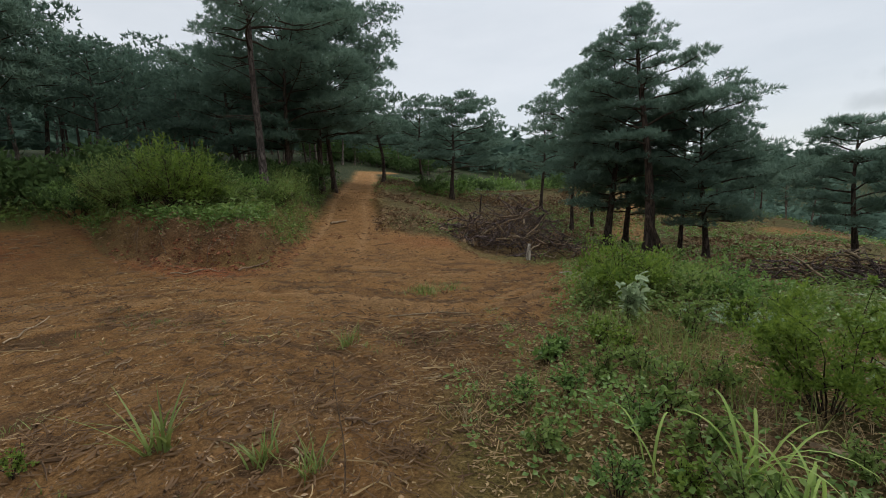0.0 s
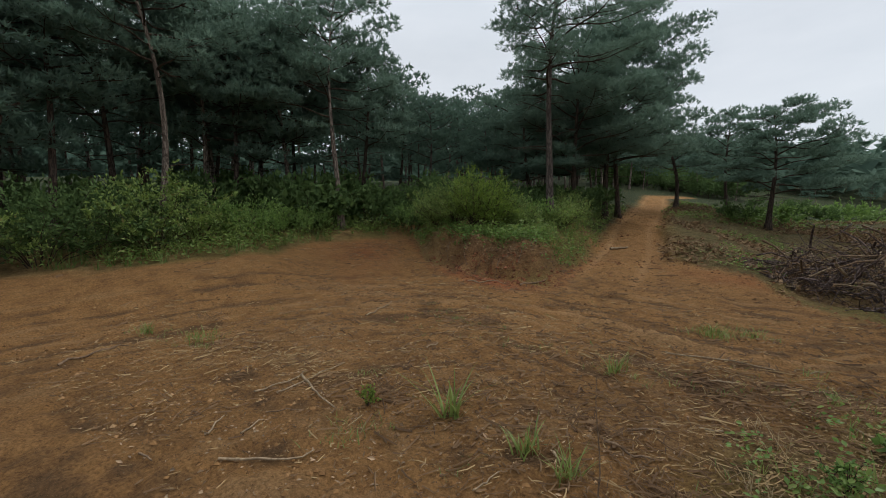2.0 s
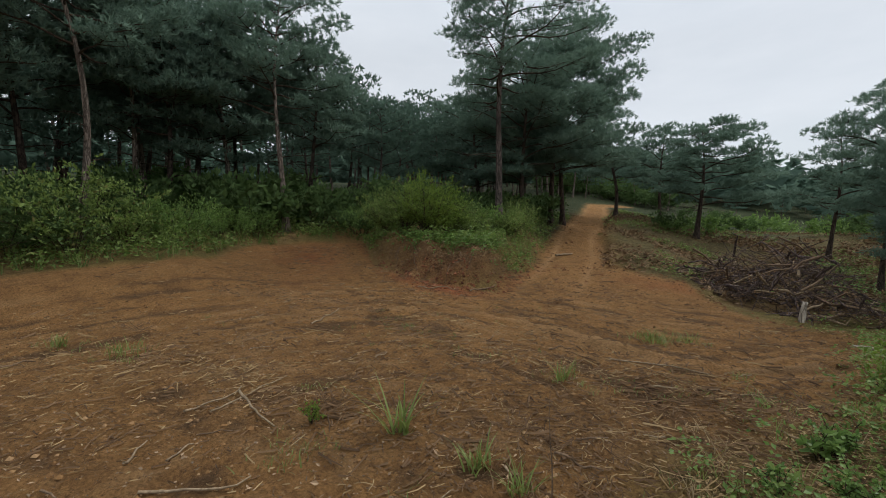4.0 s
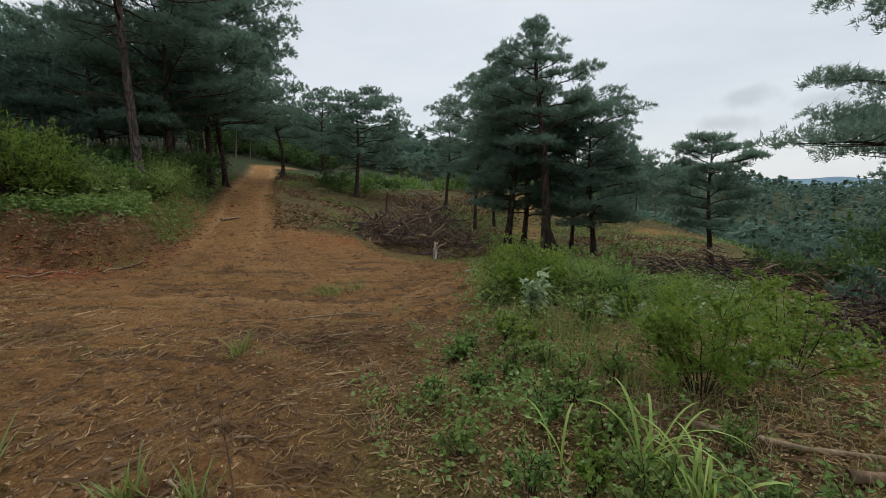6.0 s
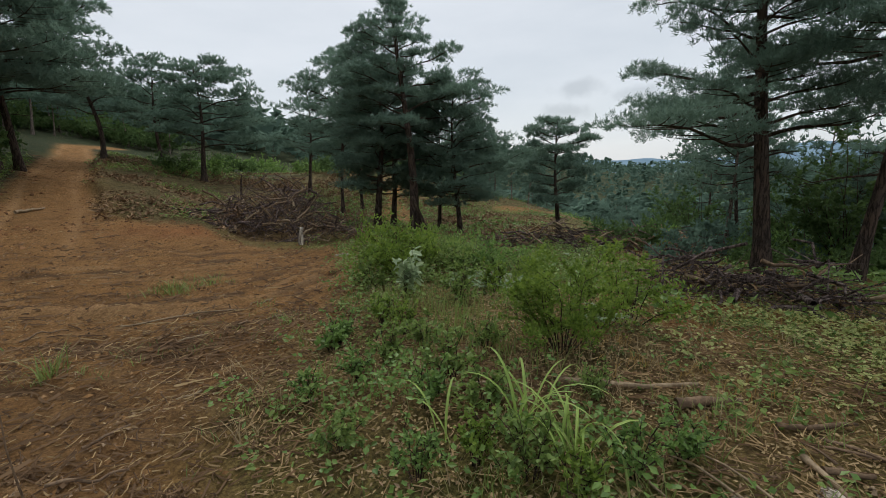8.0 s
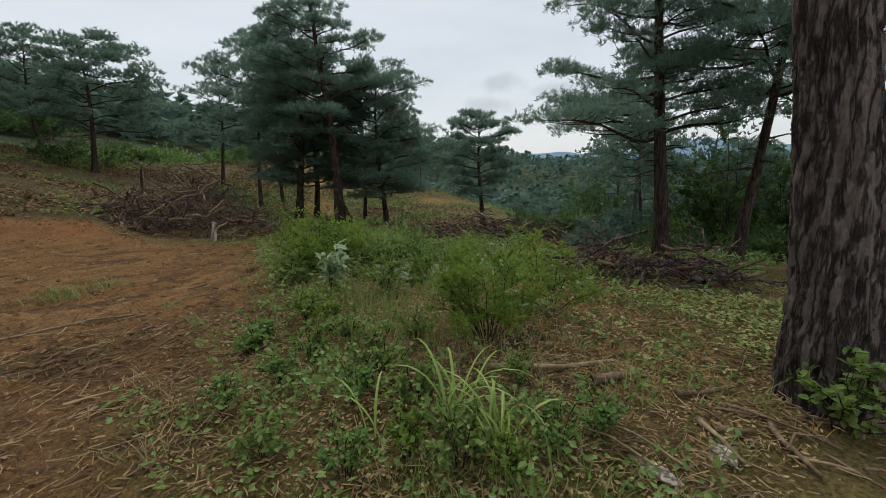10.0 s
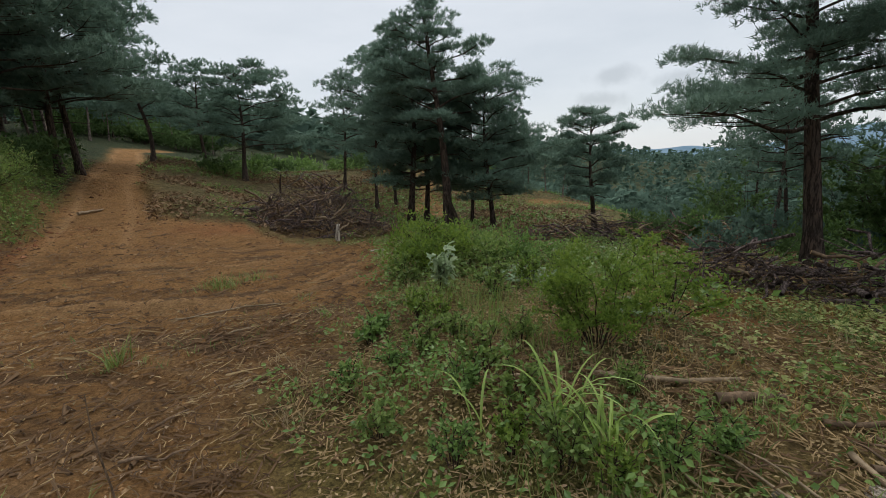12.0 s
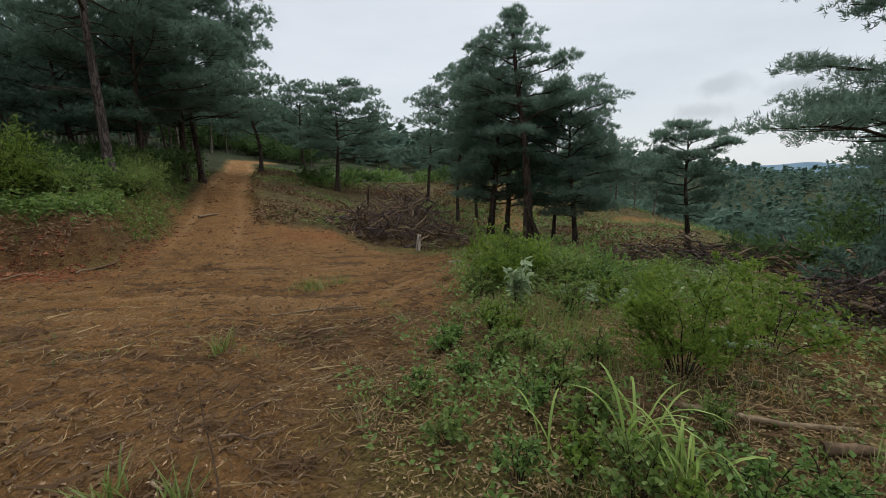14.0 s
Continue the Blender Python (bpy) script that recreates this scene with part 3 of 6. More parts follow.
# ---- pines ----
def pine_meshes(seed, high, trunk_r, crown_from, crown_r, lean=(0, 0), bend=0.25, limbs=34, clump=0.36, tufts=20, needles=8, length=0.13, width=0.022, mats=(BARK_RED, TWIG, NEEDLE), level=0.0, sides=9, stubs=6, top_round=0.7, skew=(0, 0), single=True, bare=0.4, low=0.7, twiggy=True, rugged=False, peak=0.10):
    """Trunk, limbs and needle pads of a red pine; each limb carries a fan of flat-bottomed pads. single: every limb a mesh of its own."""
    g = np.random.default_rng(seed)
    t = np.linspace(0, 1, 15)
    ph = g.uniform(0, 6.28, 2)
    wob = bend * np.stack([np.sin(t * 4.2 + ph[0]) - np.sin(ph[0]), np.sin(t * 3.6 + ph[1]) - np.sin(ph[1])], 1) * 0.5
    path = np.stack([lean[0] * t ** 1.2 + wob[:, 0], lean[1] * t ** 1.2 + wob[:, 1], high * t], 1)
    path[0, 2] = -0.12
    rad = trunk_r * (1.0 - 0.88 * t ** 0.9) + trunk_r * (0.25 if rugged else 0.55) * np.exp(-t * high / 0.22)
    tr = Soup()
    if rugged:
        rings = np.concatenate([np.linspace(0, 0.38, 230), np.linspace(0.38, 1, 30)[1:]])
        fine = np.stack([np.interp(rings, t, path[:, k]) for k in range(3)], 1)
        v, f, _ = tube(fine, np.interp(rings, t, rad), 96)
        hub = np.repeat(fine, 96, 0)
        ang, up = np.tile(np.arange(96) / 96 * 2 * np.pi, len(rings)), v[:, 2]
        around = np.stack([np.cos(ang), np.sin(ang)], 1) * 5.5
        wander = 0.7 * vnoise(around[:, 0] * 0.8, around[:, 1] * 0.8 + up * 2.2, 97)
        v1 = vnoise(around[:, 0] + 40 + wander, around[:, 1] + up * 1.2 + wander, 92)
        v2 = vnoise(around[:, 0] * 2 + 11 + wander, around[:, 1] * 2 + up * 2.0, 93)
        groove = 0.16 * np.exp(-(v1 / 0.07) ** 2) + 0.08 * np.exp(-(v2 / 0.09) ** 2)
        plates = sum(w * (0.5 - np.abs(vnoise(around[:, 0] * q + 40 + wander, around[:, 1] * q + up * 1.3 * q + wander, 91 + q) * 2)) for q, w in ((1, 0.55), (2, 0.3), (4, 0.2)))
        breaks = np.clip(1 - np.abs(vnoise(ang * 3.0 + wander, up * 7.0, 98)) * 9, 0, 1)
        tr.add(hub + (v - hub) * (1.06 + 0.16 * plates - groove - 0.05 * breaks + 0.05 * vnoise(ang * 6, up * 20, 95))[:, None], f)
    else:
        add_tube(tr, path, rad, sides, 0.04, g)
    centres, dirs, wood_parts = [], [], []

    def trunk_at(u):
        return np.array([np.interp(u, t, path[:, k]) for k in range(3)])

    def pad(c, along, size):
        n = max(4, int(tufts * (size / clump) ** 2))
        th, rho = g.uniform(0, 6.28, n), np.sqrt(g.uniform(0.02, 1, n))
        lat = np.array([-along[1], along[0], 0])
        flat_dir = along * (np.cos(th) * 1.25)[:, None] + lat * (np.sin(th) * 0.9)[:, None]
        pts = c + flat_dir * (rho * size)[:, None] + np.array([0, 0, 1.0]) * (size * (0.60 * (1 - rho ** 2) * g.uniform(0.15, 1.1, n) - 0.06 + g.normal(size=n) * 0.04))[:, None]
        centres.append(pts); dirs.append(flat_dir * rho[:, None] * 0.8 + [0, 0, 0.55] + g.normal(size=(n, 3)) * 0.25)

    turn = g.uniform(0, 6.28)
    for k in range(limbs):
        q = (k + g.uniform(-0.4, 0.4)) / max(1, limbs - 1)
        q = min(max(q, 0.0), 0.985) ** 0.92
        u = crown_from + (0.985 - crown_from) * q
        br = Soup()
        turn += 2.4 + g.normal() * 0.3
        prof = ((1 - q) ** top_round) * (low + (1 - low) * min(1, q / 0.25)) + peak
        ln = crown_r * prof * g.uniform(0.55, 1.12)
        out = np.array([math.cos(turn), math.sin(turn), 0])
        ln *= max(0.3, 1 + skew[0] * out[0] + skew[1] * out[1])
        lat = np.array([-out[1], out[0], 0])
        rise = (0.16 + 0.42 * q + g.normal() * 0.08) * (1 - level)
        s = np.linspace(0, 1, 7)
        side = g.normal() * 0.16
        bp = trunk_at(u) + ln * (s[:, None] * out + (s ** 2)[:, None] * lat * side) + np.array([0, 0, 1.0]) * (ln * (rise * s * (1.35 - 0.45 * s) - 0.05 * np.sin(s * 3.1) + 0.03 * np.sin(s * 7 + turn)))[:, None]
        add_tube(br, bp, (0.022 + 0.09 * trunk_r * (1 - q)) * min(1.0, 0.35 + 0.35 * ln) * (1 - 0.85 * s) + 0.004, 5 if twiggy else 3)

        def along_limb(sp):
            return np.array([np.interp(sp, s, bp[:, d]) for d in range(3)])
        size = clump * g.uniform(0.8, 1.2) * min(1.15, 0.5 + 0.42 * ln)
        pad(bp[-1], out, size)
        n_fan = max(1, int(round(ln * (1 - bare) / (0.80 * clump))))
        for j in range(n_fan):
            sp = bare + (1 - bare) * (j + g.uniform(0.1, 0.8)) / n_fan
            c = along_limb(sp)
            for sgn in (-1, 1):
                if g.uniform() < 0.2:
                    continue
                d = unit(out * g.uniform(0.5, 0.9) + lat * sgn * g.uniform(0.6, 1.1) + np.array([0, 0, 0.1 + 0.2 * q]))
                sl = ln * g.uniform(0.22, 0.42) * (1.2 - 0.75 * sp) + 0.10
                e = c + d * sl
                if twiggy:
                    add_tube(br, np.stack([c, c + d * sl * 0.55 + [0, 0, -0.03 * sl], e]), [0.012, 0.008, 0.004], 3)
                pad(e, unit(d * [1, 1, 0]), clump * g.uniform(0.65, 1.1) * min(1.1, 0.55 + 0.35 * ln))
        wood_parts.append(br)
    tip = trunk_at(1.0)
    for k in range(4):
        pad(tip + [g.normal() * 0.10, g.normal() * 0.10, -0.14 * k], np.array([1.0, 0, 0]), clump * (0.30 + 0.10 * k))
    for k in range(stubs):
        br = Soup()
        u = g.uniform(0.22, max(0.25, crown_from + 0.1)); turn += 2.0 + g.normal()
        p0 = trunk_at(u); ln = g.uniform(0.3, 0.9) * crown_r * 0.5
        o = np.array([math.cos(turn), math.sin(turn), g.uniform(-0.2, 0.25)])
        add_tube(br, np.stack([p0, p0 + o * ln * 0.5 + [0, 0, 0.03], p0 + o * ln]), [0.02, 0.012, 0.004], 4)
        if twiggy:
            for w in range(3):
                c = p0 + o * ln * g.uniform(0.4, 0.9)
                add_tube(br, np.stack([c, c + unit(o + g.normal(size=3) * 0.6) * ln * 0.35]), [0.007, 0.002], 3)
        wood_parts.append(br)
    cv, cf = spikes(np.concatenate(centres), unit(np.concatenate(dirs)), needles, length, width, 0.62, g, 0.10)
    if single:
        wood_meshes = [b.mesh("limb", mats[1], True) for b in wood_parts]
    else:
        both = Soup()
        for b in wood_parts:
            for v, f in zip(b.v, b.f):
                both.add(v, f - f.min())
        wood_meshes = [both.mesh("branchwork", mats[1], True)]
    return tr.mesh("trunk", mats[0], True), wood_meshes, mesh_of("crown", cv, cf, mats[2])


def pine(az, r, label, group="", meshes=None, turn=0.0, scale=1.0, **kw):
    x, y, z = spot(az, r)
    ob = thing("pine_tree", pose(x, y, z, 0, 0, turn) @ Matrix.Scale(scale, 4), label, "tree", group)
    trunk, limbs, crown = meshes or pine_meshes(**kw)
    part("trunk", trunk, ob)
    for me in limbs:
        if len(limbs) > 1:
            part("limb", me, ob)
        else:
            tagged(part("branchwork", me, ob), kind="stuff")
    part("crown", crown, ob, "dark green needles")
    return ob


def aimed(az, r, az_top, r_top=None):
    """Lean of a tree's top, as an offset from its foot."""
    a, b = place(az, r), place(az_top, r_top or r)
    return b[0] - a[0], b[1] - a[1]


STAND = "pines beside the clearing"
VALLEY = "pines above the valley"
TRACKSIDE = "pines along the track"
pine(-25.3, 13.6, "tall red pine with layered dark crown above the shrubs", STAND, seed=11, high=6.8, trunk_r=0.16, crown_from=0.46, crown_r=2.1, lean=aimed(-25.3, 13.6, -24.2), bend=0.22, limbs=34, top_round=0.85, low=1.0, clump=0.31, tufts=34, bare=0.45, peak=0.02)
pine(-31.3, 14.4, "broad low pine with dense dark crown", STAND, seed=12, high=4.9, trunk_r=0.09, crown_from=0.20, crown_r=1.9, lean=(0.15, 0.2), bend=0.2, limbs=36, top_round=0.35, clump=0.40, tufts=36, bare=0.25, skew=(0.1, 0))
pine(-28.6, 15.2, "slender pine in a close stand", STAND, seed=13, high=4.7, trunk_r=0.07, crown_from=0.20, crown_r=1.7, limbs=38, top_round=0.4, clump=0.40, tufts=34, bare=0.25)
pine(-20.6, 15.0, "dark pine standing close behind its neighbour", STAND, seed=14, high=6.0, trunk_r=0.12, crown_from=0.20, crown_r=1.75, limbs=44, top_round=0.4, clump=0.40, tufts=36, bare=0.25)
pine(-22.6, 15.8, "dark pine standing close behind its neighbour", STAND, seed=29, high=5.2, trunk_r=0.10, crown_from=0.20, crown_r=1.8, limbs=40, top_round=0.4, clump=0.40, tufts=34, bare=0.25)
pine(-16.4, 19.0, "pine with open feathery crown above the brush pile", STAND, seed=15, high=6.6, trunk_r=0.08, crown_from=0.36, crown_r=2.0, limbs=38, top_round=0.5, lean=(0.3, 0), clump=0.40, tufts=32)
pine(-18.9, 20.5, "thin pine with sparse lower branches", STAND, seed=16, high=6.2, trunk_r=0.07, crown_from=0.38, crown_r=1.8, limbs=32, clump=0.40, tufts=30)
pine(-12.6, 23.0, "small pine with open crown on the slope", STAND, seed=17, high=5.3, trunk_r=0.09, crown_from=0.36, crown_r=1.7, limbs=24, clump=0.36, tufts=24, top_round=0.55)
pine(-43.9, 12.8, "small lone pine on the cleared slope", seed=18, high=3.4, trunk_r=0.08, crown_from=0.36, crown_r=0.95, limbs=26, bend=0.15, top_round=0.3, clump=0.27, tufts=34, bare=0.3)
pine(-65.0, 9.0, "large red pine with wide spreading flat branches", VALLEY, seed=19, high=7.6, trunk_r=0.135, crown_from=0.29, crown_r=1.25, limbs=62, level=0.15, top_round=0.4, bend=0.12, stubs=14, lean=aimed(-65.0, 9.0, -61.8), clump=0.33, tufts=42, needles=10, length=0.090, width=0.0135, bare=0.33, low=1.7, skew=(-0.08, 0.16))
pine(-72.3, 9.6, "leaning red pine at the edge of the valley", VALLEY, seed=20, high=7.0, trunk_r=0.105, crown_from=0.42, crown_r=2.5, limbs=36, level=0.3, lean=aimed(-72.3, 9.6, -75.5, 9.6), bend=0.2, top_round=0.4, clump=0.38, tufts=34)
pine(-76.8, 11.0, "thin leaning pine at the edge of the valley", VALLEY, seed=33, high=6.6, trunk_r=0.10, crown_from=0.45, crown_r=2.0, limbs=28, level=0.2, lean=aimed(-76.8, 11.0, -80.5), bend=0.25, top_round=0.4, clump=0.42, tufts=28)
pine(-78.9, 3.42, "thick old pine trunk with scaly bark", VALLEY, seed=21, high=9.5, trunk_r=0.225, crown_from=0.55, crown_r=2.6, limbs=26, bend=0.03, lean=(0.05, 1.55), rugged=True, mats=(BARK, TWIG, NEEDLE), stubs=0)
pine(22.1, 14.6, "tall pine with curved trunk above the cut bank", TRACKSIDE, seed=22, high=9.8, trunk_r=0.13, crown_from=0.42, crown_r=2.7, skew=(0.25, 0), limbs=40, bend=0.5, top_round=0.4, level=0.15, lean=(1.1, 0), stubs=12, clump=0.38, tufts=30, mats=(BARK, TWIG, NEEDLE))
pine(15.4, 21.0, "dark pine beside the dirt track", TRACKSIDE, seed=23, high=8.6, trunk_r=0.14, crown_from=0.28, crown_r=3.2, limbs=42, top_round=0.38, level=0.15, length=0.16, width=0.034, clump=0.50, tufts=30, bare=0.3, skew=(0.15, 0))
pine(13.9, 22.6, "dark pine beside the dirt track", TRACKSIDE, seed=24, high=8.9, trunk_r=0.13, crown_from=0.28, crown_r=3.2, skew=(0.35, 0), limbs=40, top_round=0.38, length=0.16, width=0.034, clump=0.50, tufts=30, bare=0.3)
pine(19.2, 18.6, "dense dark pine behind the cut bank", TRACKSIDE, seed=27, high=6.6, trunk_r=0.13, crown_from=0.25, crown_r=2.8, limbs=38, top_round=0.38, length=0.16, width=0.032, clump=0.48, tufts=30, bare=0.3)
pine(24.6, 19.5, "dense dark pine behind the cut bank", TRACKSIDE, seed=30, high=5.0, trunk_r=0.12, crown_from=0.25, crown_r=2.4, limbs=32, top_round=0.38, length=0.16, width=0.032, clump=0.48, tufts=28, bare=0.3)
pine(7.7, 27.3, "small pine with crooked trunk beside the track", TRACKSIDE, seed=25, high=6.3, trunk_r=0.12, crown_from=0.34, crown_r=2.2, limbs=28, bend=0.8, length=0.18, width=0.04, clump=0.48, tufts=22, top_round=0.5)
pine(2.6, 30.0, "small pine on the open slope", TRACKSIDE, seed=26, high=5.6, trunk_r=0.11, crown_from=0.34, crown_r=2.3, limbs=28, length=0.18, width=0.04, clump=0.5, tufts=22, top_round=0.5)
pine(-1.1, 25.0, "low spreading pine on the open slope", TRACKSIDE, seed=28, high=5.6, trunk_r=0.13, crown_from=0.30, crown_r=3.0, limbs=36, skew=(0.3, 0), top_round=0.6, length=0.17, width=0.036, clump=0.48, tufts=26, level=0.3)

# woods: a few kinds of tree, each standing many times
SHAPES = [(8.0, 0.40, 2.5, BARK_PALE), (7.0, 0.40, 2.3, BARK_RED), (8.8, 0.45, 2.7, BARK_RED), (6.0, 0.28, 2.3, BARK), (7.5, 0.36, 2.2, BARK_PALE)]
EDGE_KINDS = [pine_meshes(seed=40 + k, high=h, trunk_r=0.11, crown_from=c, crown_r=cr, limbs=34, clump=0.48, tufts=15, length=0.19, width=0.045, needles=7, mats=(b, TWIG, NEEDLE), sides=7, bend=0.35, top_round=0.4, single=False, bare=0.3)
              for k, (h, c, cr, b) in enumerate(SHAPES)]
KINDS = [pine_meshes(seed=50 + k, high=h, trunk_r=0.11, crown_from=c, crown_r=cr, limbs=22, clump=0.60, tufts=9, length=0.22, width=0.074, needles=6, mats=(b, TWIG, NEEDLE_FAR), sides=5, bend=0.35, top_round=0.4, single=False, stubs=2, twiggy=False, bare=0.3)
         for k, (h, c, cr, b) in enumerate(SHAPES)]
FAR_KINDS = [pine_meshes(seed=70 + k, high=h, trunk_r=0.11, crown_from=c, crown_r=cr, limbs=19, clump=0.70, tufts=7, length=0.30, width=0.12, needles=4, mats=(b, TWIG, NEEDLE_FAR), sides=4, bend=0.35, top_round=0.45, single=False, stubs=0, twiggy=False, bare=0.3)
             for k, (h, c, cr, b) in enumerate(SHAPES)]


def wood(count, az0, az1, r0, r1, seed, label, group, gap=1.6, scale=(0.8, 1.15), keep=None, cap=None):
    g = np.random.default_rng(seed)
    put = []
    tries = 0
    while len(put) < count and tries < 6000:
        tries += 1
        az, r = g.uniform(az0, az1), math.sqrt(g.uniform(r0 * r0, r1 * r1))
        x, y = place(az, r)
        if keep and not keep(x, y, az, r):
            continue
        if any(math.hypot(x - a, y - b) < gap for a, b in put):
            continue
        put.append((x, y))
        k, size = int(g.integers(len(KINDS))), g.uniform(*scale)
        if cap:
            size = min(size, (EYE + r * math.tan(radians(cap + g.uniform(-3, 1))) - spot(az, r)[2]) / SHAPES[k][0])
            if size < 0.22:
                continue
        pine(az, r, label, group, (EDGE_KINDS if r < 19 else KINDS if r < 34 else FAR_KINDS)[k], g.uniform(0, 360), size)


def off_track(x, y, az, r):
    return abs(float(road_gap(np.array(x), np.array(y))[0])) > 3.0


# trees at the wood's edge whose stems show one by one
pine(70.0, 14.4, "slender pine with pale bare stem at the wood's edge", "pines of the wood", seed=31, high=9.0, trunk_r=0.11, crown_from=0.5, crown_r=2.3, limbs=34, bend=0.8, top_round=0.4, length=0.17, width=0.034, clump=0.46, tufts=22, mats=(BARK_PALE, TWIG, NEEDLE), lean=(-0.5, -0.35), sides=10)
pine(49.5, 15.8, "slender pine with pale bare stem at the wood's edge", "pines of the wood", seed=32, high=8.6, trunk_r=0.11, crown_from=0.45, crown_r=2.4, limbs=34, bend=0.8, top_round=0.4, length=0.17, width=0.034, clump=0.46, tufts=22, mats=(BARK_PALE, TWIG, NEEDLE), sides=10)
for az, r, k, s in [(78.8, 15.0, 2, 1.0), (65.2, 17.0, 4, 1.0), (62.3, 16.5, 1, 1.0), (56.0, 18.0, 4, 1.0), (84.0, 15.5, 3, 1.2), (46.8, 18.5, 1, 1.0), (73.5, 16.5, 1, 1.1), (88.5, 16.0, 2, 1.0), (59.0, 18.0, 3, 1.2)]:
    pine(az, r, "straight pine stem at the edge of the wood", "pines of the wood", EDGE_KINDS[k], az * 7, s)
wood(64, 41, 112, 18, 38, 60, "dark pine in the dense wood", "pines of the wood", 1.9, (0.85, 1.15), off_track)
wood(30, 23, 41, 19, 42, 61, "dark pine in the dense wood", "pines of the wood", 2.0, (0.8, 1.0), off_track, 16.5)
wood(22, 11, 23, 24, 50, 66, "dark pine in the dense wood", "pines of the wood", 2.2, (0.7, 0.9), off_track, 15.0)
wood(16, -41, -25, 24, 36, 67, "pine on the wooded far slope", "pines of the hilltop", 1.8, (0.4, 0.65), None, 3.0)
wood(10, -95, -58, 13, 18, 65, "small pine on the slope of the wooded valley", "pines of the valley", 2.4, (0.45, 0.65))
wood(50, -95, -54, 18, 60, 62, "pine on the slope of the wooded valley", "pines of the valley", 2.6, (0.55, 0.9))
wood(34, -54, -26, 34, 75, 63, "pine on the slope of the wooded valley", "pines of the valley", 3.0, (0.45, 0.8))
wood(30, -26, 2, 42, 85, 64, "pine on the far side of the hill", "pines of the hilltop", 2.6, (0.45, 0.75), off_track, 4.2)
wood(30, 1, 13, 43, 66, 68, "pine on the far side of the hill", "pines of the hilltop", 2.2, (0.5, 0.8), off_track, 9.0)


def far_woods():
    g = np.random.default_rng(5)
    n = 7200
    az, r = np.radians(g.uniform(-105, 110, n)), np.exp(g.uniform(math.log(60), math.log(560), n))
    x, y = -r * np.sin(az), r * np.cos(az)
    z = ground_z(x, y)
    k = 22
    hi = g.uniform(3.5, 6.5, n) * np.where(r > 200, 1.3, 1)
    u = g.uniform(0.15, 1, (n, k))
    rad = (1.08 - u) * 0.42 * hi[:, None] * np.sqrt(g.uniform(0, 1, (n, k)))
    th = g.uniform(0, 6.28, (n, k))
    c = np.stack([x[:, None] + rad * np.cos(th), y[:, None] + rad * np.sin(th), z[:, None] + u * hi[:, None]], -1).reshape(-1, 3)
    size = np.repeat(hi * 0.17, k)
    a, b = g.normal(size=c.shape) * [1, 1, 0.5], g.normal(size=c.shape) * [1, 1, 0.5]
    a, b = unit(a) * size[:, None], unit(b) * size[:, None]
    v = np.stack([c - a, c + a * 0.6 + b, c + a * 0.4 - b], 1).reshape(-1, 3)
    tagged(new("far_woods", mesh_of("far_woods", v, np.arange(len(v)).reshape(-1, 3), NEEDLE_FAR)), "dark green pine woods covering distant hills", "woods", kind="stuff")


far_woods()


def mountains():
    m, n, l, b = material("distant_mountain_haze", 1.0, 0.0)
    # the haze of distance is put into the base colour as blue-grey
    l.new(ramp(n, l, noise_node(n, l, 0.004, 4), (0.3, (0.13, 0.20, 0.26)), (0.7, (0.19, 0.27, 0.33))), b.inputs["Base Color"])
    az = np.linspace(-120, 20, 220)
    a = np.radians(az)
    top = 16 + 22 * (fbm(az * 0.09, az * 0 + 2.0, 5, 77) + 0.2) + 16 * np.exp(-((az + 54.5) / 2.0) ** 2) + 62 * np.exp(-((az + 70) / 5.0) ** 2) + 40 * np.exp(-((az + 80) / 4.0) ** 2)
    rings = [(2300, -40.0 + 0 * top), (2500, 0.45 * top), (2650, top), (2900, 0.4 * top), (3100, -40.0 + 0 * top)]
    v = np.concatenate([np.stack([-r * np.sin(a), r * np.cos(a), z], 1) for r, z in rings])
    k = len(az)
    i, j = np.meshgrid(np.arange(len(rings) - 1), np.arange(k - 1), indexing="ij")
    f = np.stack([i * k + j, (i + 1) * k + j, (i + 1) * k + j + 1, i * k + j + 1], -1).reshape(-1, 4)
    tagged(new("mountain_range", mesh_of("mountain_range", v, f, m, True)), "mountain range on the horizon, coloured blue-grey by painted haze", "mountains", kind="structure")


mountains()


